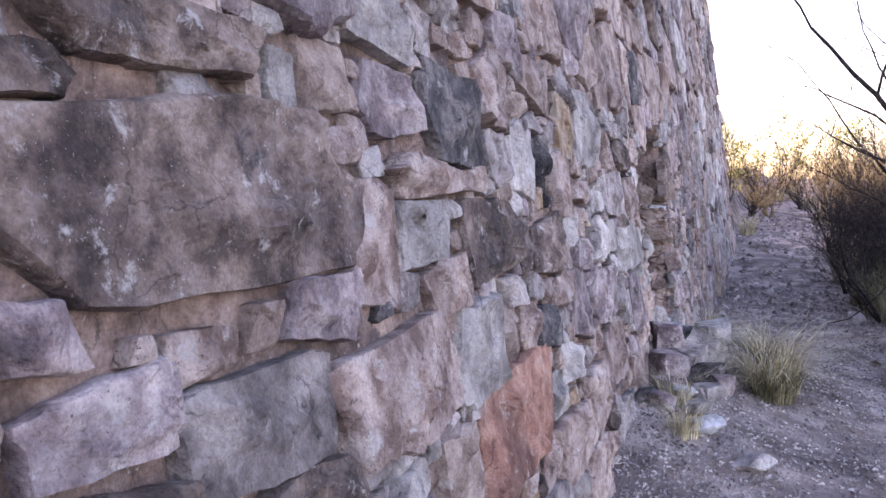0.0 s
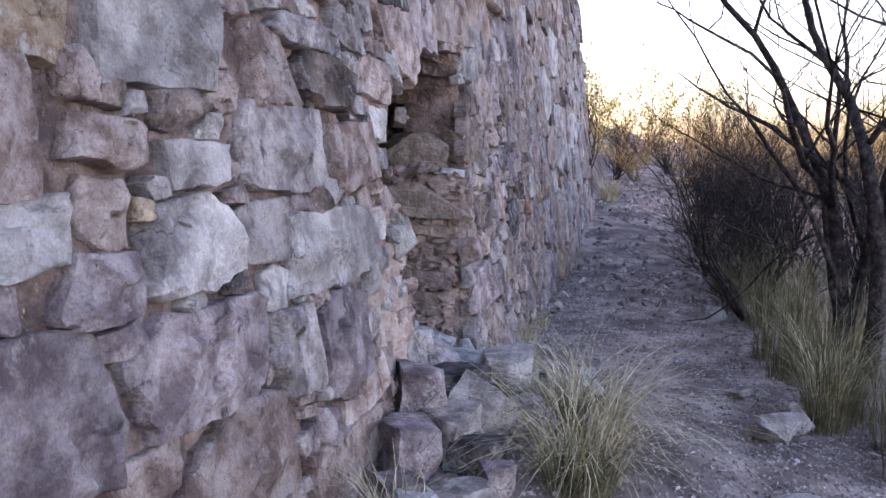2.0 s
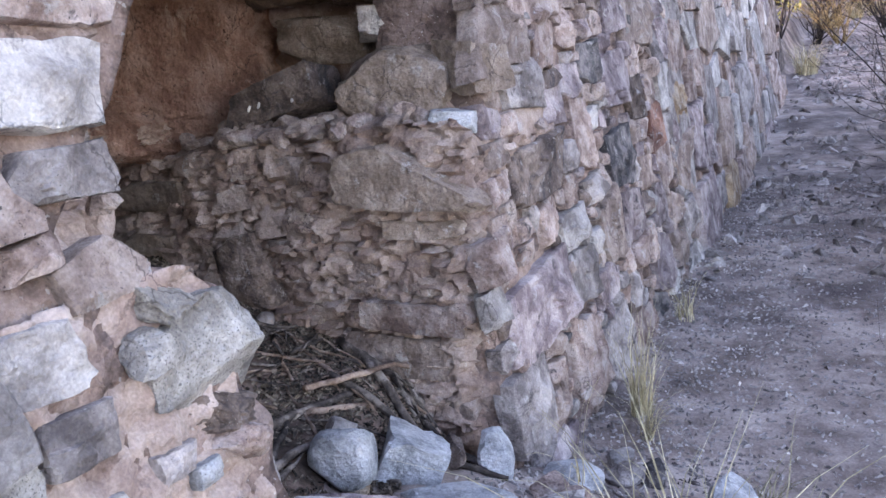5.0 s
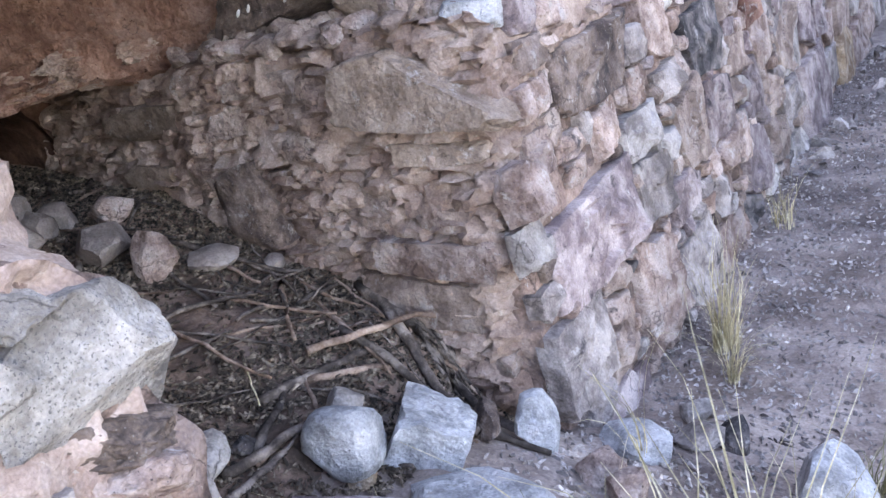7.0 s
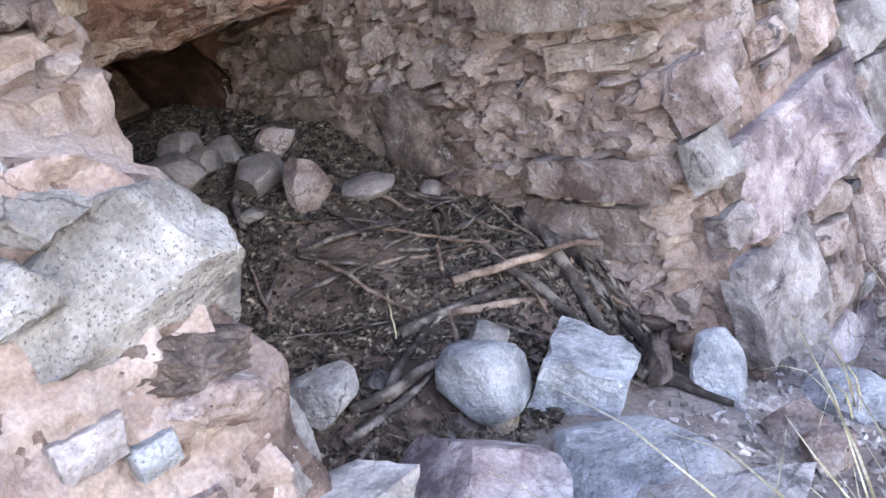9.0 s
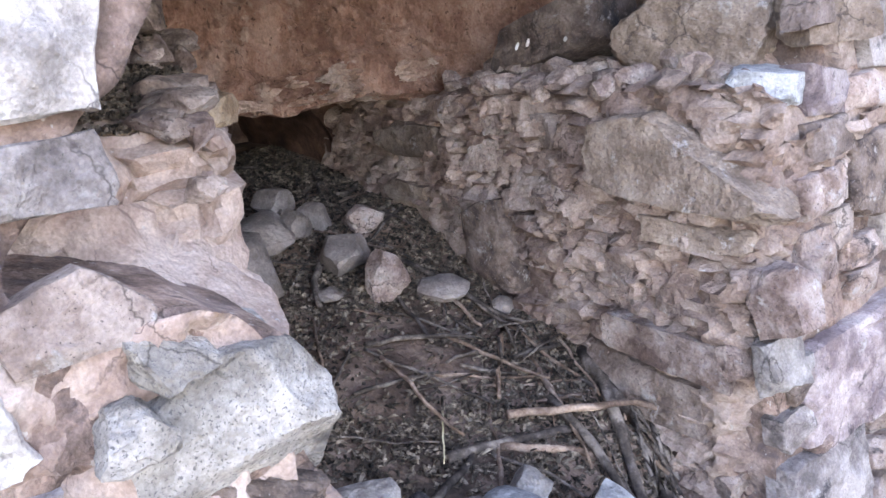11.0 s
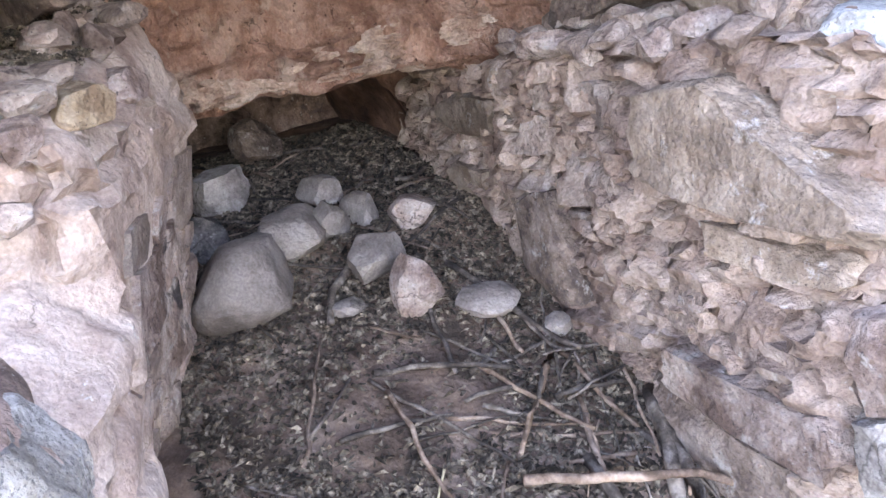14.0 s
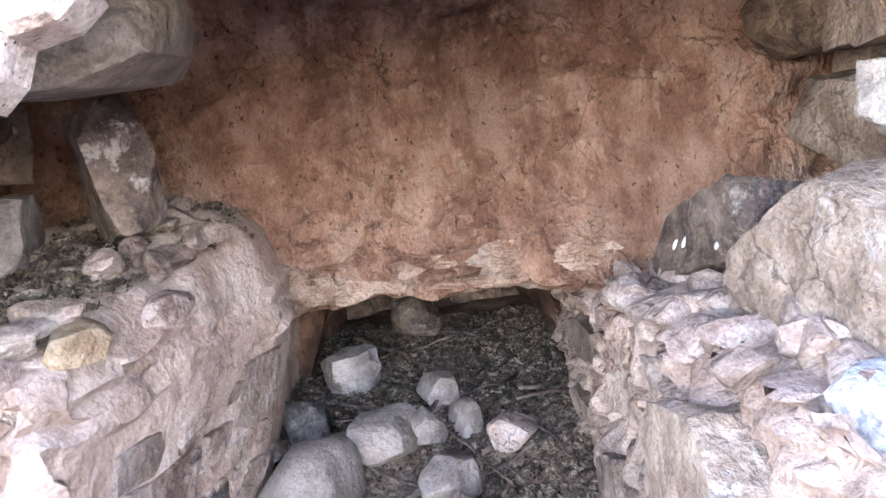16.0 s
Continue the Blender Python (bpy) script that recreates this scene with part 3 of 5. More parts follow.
def stone_mesh(s, ang, rad, place, rings, proud, rng, deep=0.06, rough=1.0):
    """One stone bedded in the wall: sides that run back into the mortar, a broken arris and a split, uneven face."""
    n = len(ang)
    verts, faces = [], []
    size = min(s[2], s[3])
    tu, tv = rng.uniform(-0.08, 0.08), rng.uniform(-0.10, 0.08)
    seed = rng.uniform(0, 50)
    cuts = [(rng.uniform(0, 6.28), rng.uniform(0.15, 0.85), rng.uniform(0.25, 0.9)) for _ in range(4)]
    prof = [(1.0, -deep), (1.0, proud * 0.1), (0.975, proud * 0.66), (0.93, proud * 0.95)] + [(0.93 * (1 - (k + 1) / (rings + 1)), proud) for k in range(rings)]

    def face(du, dv, h):
        z = h + tu * du + tv * dv
        for a, o, k in cuts:
            d = (du / s[2]) * math.cos(a) + (dv / s[3]) * math.sin(a) - o
            if d > 0:
                z -= k * d * min(size, 0.12)
        e = nz(du + seed, dv, seed, 8) * 0.55 - abs(nz(du, dv + seed, 2.0, 13)) * 0.9 + nz(du, dv + seed, 5.0, 34) * 0.35 - 0.5 * max(0, nz(du * 0.6 + seed, dv * 1.8, 7.0, 15) - 0.25)
        q = Vector((du * 6 + seed, dv * 6, seed))
        cell = noise.voronoi(q)[1][0]
        z += ((q.x - cell.x) * math.sin(cell.x * 12.9 + cell.y * 78.2) + (q.y - cell.y) * math.cos(cell.x * 39.3 + cell.y * 11.1)) * 0.026 * min(1, size / 0.10)
        return max(z + e * 0.019 * rough * min(1, size / 0.08), 0.55 * proud if s[2] > 0.13 else 0.002)

    for q, (f, h) in enumerate(prof):
        for i, (a, r) in enumerate(zip(ang, rad)):
            g = f if q < 2 else f * (1 + 0.03 * nz(i, q, seed, 1.7))
            du, dv = r * g * math.cos(a), r * g * math.sin(a)
            z = h if q == 0 else h * 0.6 + 0.4 * face(du, dv, h) - 0.004 if q == 1 else face(du, dv, h)
            verts.append(place(s[0] + du, s[1] + dv, z))
    for q in range(len(prof) - 1):
        for k in range(n):
            a, b = q * n + k, q * n + (k + 1) % n
            faces.append((a, b, b + n, a + n))
    c = len(verts)
    verts.append(place(s[0], s[1], face(0, 0, proud)))
    o = (len(prof) - 1) * n
    faces += [(o + k, o + (k + 1) % n, c) for k in range(n)]
    return verts, faces


WN = Vector((1, 0, 0.135)).normalized()


def on_wall(u, v, h):
    return Vector((wall_x(v), u, v)) + WN * (h + 0.016 * nz(u, v, 1.0, 3.0))


NOTABLE = [(1.27, 1.28, 0.46, 0.18, "brown"), (0.94, 0.93, 0.15, 0.08, "lilac"), (1.34, 0.85, 0.22, 0.11, "grey"), (1.98, 0.80, 0.35, 0.17, "pink"),
           (2.60, 0.76, 0.22, 0.16, "light"), (1.90, 1.16, 0.14, 0.15, "pink"), (2.25, 1.17, 0.19, 0.09, "light"), (2.85, 1.12, 0.30, 0.13, "brown")]
NOTABLE += [(2.60, 1.54, 0.23, 0.16, "charcoal"), (2.10, 1.76, 0.22, 0.09, "light"), (2.13, 1.55, 0.18, 0.09, "lilac"), (2.96, 0.45, 0.45, 0.20, "red"),
            (1.17, 1.58, 0.30, 0.06, "brown"), (1.58, 1.55, 0.06, 0.07, "light"), (2.38, 1.34, 0.30, 0.06, "pink"), (3.60, 1.05, 0.26, 0.14, "brown")]
NOTABLE += [(4.17, 1.62, 0.15, 0.15, "ochre"), (4.63, 1.64, 0.26, 0.20, "light"), (4.00, 1.33, 0.22, 0.15, "pink"), (4.08, 1.10, 0.15, 0.08, "light"),
            (3.76, 0.84, 0.19, 0.07, "pink"), (4.11, 0.72, 0.18, 0.17, "lilac"), (3.49, 0.72, 0.17, 0.09, "charcoal"), (3.68, 1.46, 0.10, 0.08, "charcoal")]
NOTABLE += [(4.42, 1.29, 0.13, 0.06, "pink"), (5.37, 1.29, 0.40, 0.14, "grey"), (4.72, 1.03, 0.21, 0.12, "light"), (5.13, 1.01, 0.17, 0.10, "grey"),
            (5.75, 0.91, 0.40, 0.14, "light"), (5.29, 0.61, 0.18, 0.15, "grey"), (5.72, 0.54, 0.22, 0.20, "lilac"), (4.72, 0.70, 0.34, 0.15, "lilac")]
NOTABLE += [(6.05, 1.25, 0.24, 0.13, "pink"), (4.79, 1.24, 0.15, 0.06, "light"), (5.79, 1.54, 0.29, 0.09, "brown"), (5.65, 1.70, 0.34, 0.05, "grey"),
            (9.92, 0.71, 0.24, 0.15, "charcoal"), (10.9, 0.75, 0.20, 0.14, "red"), (8.98, 0.53, 0.18, 0.075, "light"), (8.44, 0.36, 0.31, 0.165, "lilac")]
NOTABLE += [(8.66, 0.88, 0.29, 0.13, "brown"), (9.00, 0.30, 0.16, 0.12, "grey"), (10.0, 0.36, 0.20, 0.15, "lilac"), (8.14, 0.04, 0.22, 0.13, "grey"),
            (9.65, 1.24, 0.18, 0.11, "charcoal"), (8.68, 1.19, 0.20, 0.10, "grey"), (8.82, -0.06, 0.22, 0.20, "pink"), (6.26, 0.95, 0.10, 0.06, "light"), (6.30, 0.62, 0.06, 0.05, "light"), (6.62, 0.28, 0.07, 0.07, "light"), (6.24, 0.34, 0.08, 0.06, "pink")]
NOTABLE += [(6.10, 0.74, 0.10, 0.07, "speckled"), (6.48, 0.66, 0.05, 0.03, "grey"), (6.30, 0.80, 0.07, 0.05, "grey"), (6.44, 1.40, 0.12, 0.07, "light"),
            (6.52, 0.48, 0.08, 0.04, "pink"), (6.55, 0.605, 0.032, 0.024, "blue"), (6.45, 1.60, 0.20, 0.09, "pink"), (6.05, 1.78, 0.22, 0.08, "grey")]

NOTABLE += [(11.65, 0.80, 0.22, 0.14, "ochre"), (10.48, 0.96, 0.16, 0.13, "brown"), (9.30, 0.92, 0.14, 0.16, "pink"), (9.36, 0.64, 0.12, 0.07, "grey"), (8.22, 0.86, 0.10, 0.055, "pink"), (8.17, 0.70, 0.07, 0.06, "pink"), (8.30, 0.74, 0.05, 0.05, "mud"),
            (8.26, 0.98, 0.09, 0.05, "mud"), (8.40, 0.65, 0.08, 0.045, "pink"), (8.12, 0.56, 0.06, 0.05, "mud"), (8.44, 1.08, 0.08, 0.05, "pink"), (10.46, 0.52, 0.18, 0.10, "mud")]

TONES = ["lilac", "grey", "pink", "light", "brown", "mud", "charcoal", "lilac", "pink", "light", "grey", "ochre"]
WEIGHT = [3, 3, 7, 3, 3, 5, 1, 2, 4, 2, 2, 0.7]


def off_wall(u, v, w):
    return (6.12 < u < 6.80 and 0.02 < v < 1.04) or inside(OPENING, u, v) or inside(OPENING, u + w * 0.8, v) or inside(OPENING, u - w * 0.8, v) or v < ground_z(-0.7, u) - 0.25


rng = random.Random(11)
near = pack(NOTABLE, (0.1, 11.6, -0.3, 2.1), (0.17, 0.12, 0.085, 0.055, 0.035), (600, 1900, 3000, 5000, 6200), (0.95, 1.75), rng, off_wall)
lines = outlines(near, 34, rng, 0.005)
ranked = sorted(range(len(near)), key=lambda i: -near[i][2] * near[i][3])
singles = set(ranked[:290])
piles = {}


def heap(key, v, f):
    vs, fs = piles.setdefault(key, ([], []))
    b = len(vs)
    vs += v
    fs += [tuple(b + i for i in q) for q in f]


wall_stones = []
for i, s in enumerate(near):
    tone = s[4] or rng.choices(TONES, WEIGHT)[0]
    proud = rng.uniform(0.012, 0.050) if s[2] > 0.09 else rng.uniform(0.006, 0.032)
    if 6.0 < s[0] < 6.8 and s[1] < 1.1:
        proud *= 0.6
    if s[2] > 0.2:
        proud = max(proud, 0.046)
    if s[0] > 7.9:
        proud = 0.012 + 0.65 * proud
    v, f = stone_mesh(s, *lines[i], on_wall, 7 if i in singles else 1, proud, rng)
    if i in singles:
        wall_stones.append((mesh_of("stone", v, f, True, 24), STONE[tone]))
    else:
        heap(("wall", tone), v, f)

far = pack([], (Y0 + 0.1, Y1 - 0.05, -0.3, TOP), (0.26, 0.19, 0.14), (5000, 9000, 9000), (0.9, 1.5), rng,
           lambda u, v, w: (0.1 < u < 11.7 and -0.3 < v < 2.15) or off_wall(u, v, w) or (v > 5.2 and u < 8))
lines = outlines(far, 12, rng, 0.010)
for i, s in enumerate(far):
    v, f = stone_mesh(s, *lines[i], on_wall, 1, rng.uniform(0.015, 0.07), rng)
    heap(("wall", rng.choices(TONES, WEIGHT)[0]), v, f)

# courses of the right jamb
COURSES = [(1.10, 0.765, 0.165, 0.036, "buff"), (0.86, 0.65, 0.075, 0.085, "pink"), (1.92, 0.55, 0.14, 0.16, "brown"), (1.24, 0.28, 0.24, 0.085, "mud"),
           (1.16, 0.44, 0.23, 0.060, "pink"), (0.96, 0.46, 0.045, 0.05, "pink"), (0.86, 0.48, 0.04, 0.07, "light"), (2.12, 1.00, 0.08, 0.06, "mud"),
           (1.90, 0.99, 0.06, 0.06, "mud"), (1.66, 0.98, 0.05, 0.06, "mud"), (1.40, 0.57, 0.11, 0.07, "mud"), (1.62, 0.78, 0.12, 0.06, "mud"), (1.17, 0.95, 0.26, 0.11, None)]


def on_right(u, v, h):
    t = min(1, max(0, v / 1.1))
    y = 8.0 - 0.07 * (1 - t) + 0.05 * max(0, u - 1.9) + 0.03 * nz(-u, v, 0.5, 3)
    return Vector((-u, y - h - 0.006, v))


side = pack(COURSES, (0.92, 2.45, 0.05, 1.02), (0.075, 0.055, 0.040), (34, 44, 50), (1.7, 3.2), rng,
            lambda u, v, w: v < ground_z(-u, 7.9) - 0.03)
side_plan = []
for i, s in enumerate(side):
    # Deeper in, darker tones put the niche's shade into the stones' colour.
    tone = rng.choice(["buff", "mud", "mud"]) if s[0] > 1.75 and not s[4] else s[4] or rng.choices(["mud", "pink", "buff", "grey"], [8, 3, 2, 0.2])[0]
    side_plan.append((s[0], s[1], s[2], s[3], tone, on_right(s[0], s[1], 0)))


# scattered stones of the left jamb's inner side
def on_left(u, v, h):
    y = 6.76 + 0.33 * min(1.2, max(0, u - 1.05)) - 0.04 * min(1, v / 1.1) * max(0, u - 1.0) + 0.03 * nz(-u, v, 2.5, 3) - undercut(u, v)
    return Vector((-u, y + h + 0.012, v))


lefts = pack([(1.75, 0.80, 0.14, 0.08, "pink")], (1.6, 2.25, 0.45, 0.95), (0.09, 0.06, 0.035), (30, 60, 160), (0.9, 1.6), rng)
lines = outlines(lefts, 16, rng, 0.008, 1.15)
left_stones = []
for i, s in enumerate(lefts):
    tone = s[4] or rng.choices(["mud", "pink"], [5, 2])[0]
    v, f = stone_mesh(s, *lines[i], on_left, 2, rng.uniform(0.0, 0.014), rng)
    left_stones.append((mesh_of("stone", v, f, True, 24), STONE[tone]))


# ---- loose rocks ----
side_stones = []

def rock_mesh(size, seed, facets=7, level=3, rough=0.16, sharp=0.62):
    """A broken or water-worn stone about 1 x 1 x 1 before its size: knocked flat by random planes and roughened."""
    r = random.Random(seed)
    bm = bmesh.new()
    bmesh.ops.create_icosphere(bm, subdivisions=level, radius=1.0)
    planes = []
    for _ in range(facets + 5):
        d = Vector((r.gauss(0, 1), r.gauss(0, 1), r.gauss(0, 1))).normalized()
        planes.append((d, r.uniform(sharp + 0.02, 1.0)))
    off = Vector((seed * 1.7 % 31, seed * 2.3 % 17, seed % 13))
    for v in bm.verts:
        p = v.co.copy()
        p *= (1.22 if sharp > 0.7 else 1.12) / max(abs(p.x), abs(p.y), abs(p.z)) ** (0.0 if sharp > 0.7 else 0.55)
        for d, k in planes:
            e = p.dot(d) - k
            if e > 0:
                p -= d * e * 0.98
        p += rough * 0.16 * nz3(p + off, 2.2, 2) + rough * 0.13 * nz3(p + off, 7.0, 3)
        v.co = Vector((p.x * size[0], p.y * size[1], p.z * size[2]))
    me = bpy.data.meshes.new("rock")
    bm.to_mesh(me)
    bm.free()
    me.polygons.foreach_set("use_smooth", [True] * len(me.polygons))
    if sharp < 0.7:
        me.set_sharp_from_angle(angle=radians(22))
    return me


def block_mesh(size, seed, skew=0.22, rough=1.0):
    """An angular split block: a skewed box with flat faces, chipped corners and a slight roughness."""
    r = random.Random(seed)
    bm = bmesh.new()
    bmesh.ops.create_cube(bm, size=2)
    for v in bm.verts:
        v.co = Vector([c * (1 - r.uniform(0, 2 * skew)) for c in v.co])
    bmesh.ops.subdivide_edges(bm, edges=bm.edges[:], cuts=7, use_grid_fill=True)
    planes = []
    for _ in range(7):
        d = Vector((r.choice([-1, 1]) * r.uniform(0.3, 1), r.choice([-1, 1]) * r.uniform(0.3, 1), r.choice([-1, 1]) * r.uniform(0.2, 1))).normalized()
        planes.append((d, r.uniform(0.92, 1.2)))
    off = Vector((seed * 1.7 % 31, seed * 2.3 % 17, seed % 13))
    for v in bm.verts:
        p = v.co.copy()
        for d, k in planes:
            e = p.dot(d) - k
            if e > 0:
                p -= d * e * 0.97
        p += rough * (0.07 * nz3(p + off, 1.3, 2) + 0.035 * nz3(p + off, 5.0, 2))
        v.co = Vector((p.x * size[0], p.y * size[1], p.z * size[2]))
    me = bpy.data.meshes.new("rock")
    bm.to_mesh(me)
    bm.free()
    me.polygons.foreach_set("use_smooth", [True] * len(me.polygons))
    me.set_sharp_from_angle(angle=radians(24))
    return me


def rock(x, y, size, tone="grey", turn=0.0, seed=1, sink=0.3, z=None, label="", facets=7, rough=0.16, tilt=(0, 0), level=3, sharp=0.62, planes=None):
    """A loose rock of half sizes size, resting on the ground or at the height z."""
    base = ground_z(x, y) if z is None else z
    me = hewn(size, planes, seed, 1.5) if planes else block_mesh(size, seed) if sharp <= 0.56 and level > 2 else rock_mesh(size, seed, facets, level, rough, sharp)
    ob = part("rock", me, STONE[tone])
    ob.matrix_world = pose(x, y, base + size[2] * (1 - sink), tilt[0], tilt[1], turn)
    return tagged(ob, label or "loose broken stone lying on the ground", "rock")


def hewn(size, planes, seed, rough=1.0):
    """A stone split along given planes (normal, distance in half sizes), its arrises worn and its faces uneven."""
    bm = bmesh.new()
    bmesh.ops.create_icosphere(bm, subdivisions=5, radius=1.45)
    off = Vector((seed * 1.7 % 31, seed * 2.3 % 17, seed % 13))
    cuts = [(Vector(q[:3]).normalized(), q[3]) for q in planes]
    for v in bm.verts:
        p = v.co.copy()
        for d, k in cuts:
            e = p.dot(d) - k - 0.05 * nz(*(p * 1.3 + off))
            if e > 0:
                p -= d * e
        p += rough * (0.050 * nz3(p + off, 1.7, 2) + 0.030 * nz3(p + off, 6.0, 3))
        v.co = Vector((p.x * size[0], p.y * size[1], p.z * size[2]))
    me = bpy.data.meshes.new("rock")
    bm.to_mesh(me)
    bm.free()
    me.polygons.foreach_set("use_smooth", [True] * len(me.polygons))
    me.set_sharp_from_angle(angle=radians(26))
    return me


me = hewn((0.13, 0.165, 0.150), [(0, -0.52, 0.85, 0.84), (0, 0.85, 0.5, 0.92), (0, 1, -0.1, 0.93), (0, 0.2, 1, 0.86), (0.55, 0.6, 0.55, 0.95), (0.1, -0.42, -0.9, 0.80), (0.75, 0.15, -0.65, 0.70), (1, -0.1, 0.2, 0.80), (0, -1, 0, 0.98), (-1, 0, 0, 1)], 19)
me.name = "boulder"
me.transform(pose(-0.985, 6.635, 0.825, 0, 0, -4))
part("boulder", me, STONE["speckled"], wall, "pale granite boulder speckled with black lichen")
# The first, brown block is added to stand in for the boulder's underside.
for name, size, spot, seed, tone, label in [("stone", (0.11, 0.125, 0.040), (-0.965, 6.665, 0.682, -22, 0, -6), 1215, "brown", "dark brown stone under the boulder"),
                                            ("stone", (0.10, 0.085, 0.055), (-0.955, 6.655, 0.620, -12, 0, 0), 1216, "pink", "reddish stone under the boulder"),
                                            ("stone", (0.07, 0.085, 0.045), (-0.955, 6.56, 0.955, -24, 0, 0), 1217, "speckled", "pale lichen-speckled stone bedded above the boulder"),
                                            ("stone", (0.05, 0.055, 0.055), (-0.915, 6.475, 0.885, -30, 0, 0), 1218, "speckled", "pale angular stone bedded beside the boulder"),
                                            ("stone", (0.05, 0.060, 0.10), (-0.925, 6.735, 0.46, -15, 0, 0), 1220, "light", "pale broken stone at the jamb foot")]:
    me = rock_mesh(size, seed, 7, 4, 0.5, 0.66)
    me.name = name
    me.transform(pose(*spot))
    part(name, me, STONE[tone], wall, label)
# broken courses on the end of the left jamb, above the boulder
for k, (y, z, w, h, x, tone) in enumerate([(6.70, 1.19, 0.06, 0.042, -1.55, "ochre"), (6.57, 1.17, 0.08, 0.04, -1.52, "mud"), (6.78, 1.12, 0.06, 0.04, -1.62, "mud"), (6.60, 1.10, 0.11, 0.03, -1.54, "pink"),
                                           (6.78, 1.05, 0.06, 0.035, -1.60, "pink"), (6.64, 1.04, 0.10, 0.028, -1.52, "mud"), (6.48, 1.06, 0.08, 0.05, -1.44, "pink"), (6.66, 0.985, 0.12, 0.03, -1.50, "mud"),
                                           (6.50, 0.97, 0.09, 0.03, -1.42, "light"), (6.78, 0.98, 0.05, 0.05, -1.58, "light")]):
    me = block_mesh((0.11, w, h), 1300 + k, 0.16, 2.2)
    me.name = "stone"
    me.transform(pose(x, y, z, rng.uniform(-8, 8), rng.uniform(-6, 6), rng.uniform(-15, 15)))
    part("stone", me, STONE[tone], jamb_left)
# the courses of the right jamb, split stones bedded on mud
for i, (u, v, w, h, tone, p) in enumerate(side_plan):
    big = w > 0.155
    if (u, v) == (1.17, 0.95):
        me = hewn((0.27, 0.09, 0.12), [(0.74, 0, 0.67, 0.46), (-1, 0, 0, 0.92), (0, 0, -1, 0.85), (0, -1, 0.15, 0.8), (-0.5, 0, 0.85, 0.95)], 77)
        me.transform(pose(-1.17, 7.965, 0.955, 0, 3, 2))
        tone = "buff"
    elif big or i < 7:
        me = block_mesh((w * 1.02, 0.075, h * 1.04), 500 + i, 0.12, 1.0)
        me.transform(pose(p.x, p.y + 0.012, p.z, rng.uniform(-4, 4), 1 if w > h else -24, rng.uniform(-4, 4)))
    else:
        me = block_mesh((w * 1.05, 0.030 + 0.5 * h, h * 1.05), 500 + i, 0.2, 1.6)
        me.transform(pose(p.x, p.y + 0.024, p.z, rng.uniform(-6, 6), rng.uniform(-8, 8), rng.uniform(-8, 8)))
    me.name = "stone"
    side_stones.append((me, STONE[tone]))

# stones lying at the mouth of the niche
rock(-1.09, 7.30, (0.095, 0.085, 0.09), "blue", 10, 3, 0.0, label="smooth rounded blue-grey stone at the niche mouth", facets=3, rough=0.06, sharp=0.8)
rock(-0.99, 7.50, (0.12, 0.15, 0.13), "blue", 25, 8, 0.1, z=-0.02, label="squarish flat-faced pale blue-grey block", tilt=(-8, 22), sharp=0.5)
rock(-0.80, 7.77, (0.065, 0.075, 0.085), "blue", 0, 12, 0.2, label="rounded pale grey stone at the jamb foot", facets=4, rough=0.08)
rock(-1.17, 7.41, (0.05, 0.045, 0.05), "light", 40, 14, 0.0, z=0.18, label="small white chip leaning on a rounded stone", facets=8)
rock(-0.93, 7.72, (0.04, 0.09, 0.05), "brown", 35, 15, 0.2, label="dark wedge of stone among sticks", tilt=(0, 30))
rock(-1.33, 7.03, (0.085, 0.075, 0.05), "light", 70, 16, 0.2, label="smooth grey cobble beside the jamb", facets=3, rough=0.08)
rock(-1.30, 7.16, (0.03, 0.03, 0.02), "charcoal", 10, 17, 0.2, label="small dark rounded pebble on the floor", facets=3, level=2)
rock(-1.05, 7.28, (0.04, 0.05, 0.03), "ochre", 10, 18, 0.3, label="small tan stone on the floor", level=2)
rock(-0.88, 7.06, (0.17, 0.16, 0.11), "lilac", 30, 19, 0.45, label="large dark flat slab at the niche mouth")
rock(-0.66, 7.30, (0.17, 0.20, 0.09), "blue", 50, 20, 0.45, label="broad pale blue-grey slab lying flat")
rock(-0.97, 6.84, (0.13, 0.10, 0.15), "light", 20, 21, 0.4, label="pale broken block at the jamb foot")
rock(-0.60, 8.00, (0.09, 0.13, 0.05), "blue", 70, 22, 0.4, label="flat grey stone set in the ground")
rock(-0.58, 7.70, (0.07, 0.08, 0.06), "pink", 0, 23, 0.4)
rock(-0.48, 7.62, (0.06, 0.05, 0.045), "pink", 40, 24, 0.4)
rock(-0.45, 8.15, (0.08, 0.06, 0.05), "grey", 40, 25, 0.3)
rock(-0.52, 8.32, (0.05, 0.06, 0.05), "light", 0, 26, 0.3)
rock(-0.36, 8.20, (0.05, 0.07, 0.05), "charcoal", 30, 27, 0.3)
rock(-0.06, 8.02, (0.11, 0.15, 0.08), "blue", 35, 28, 0.45, label="flat pale stone beside the footpath")
# rubble at the foot of the left jamb
rock(-0.86, 6.78, (0.10, 0.11, 0.07), "light", 20, 31, 0.0, z=0.25, label="bright pale block on the rubble heap", sharp=0.5)
rock(-0.44, 7.06, (0.16, 0.22, 0.12), "light", 10, 32, 0.15, z=0.03, label="broad pale block on the rubble heap", sharp=0.5)
rock(-0.62, 6.62, (0.16, 0.18, 0.17), "charcoal", 40, 33, 0.2, label="dark broken block in the rubble heap", sharp=0.5)
rock(-0.70, 6.30, (0.14, 0.16, 0.20), "lilac", 15, 34, 0.25, label="grey-purple broken block in the rubble heap", sharp=0.5)
rock(-0.56, 6.20, (0.14, 0.17, 0.13), "grey", 60, 35, 0.2, label="grey broken block in the rubble heap", sharp=0.5)
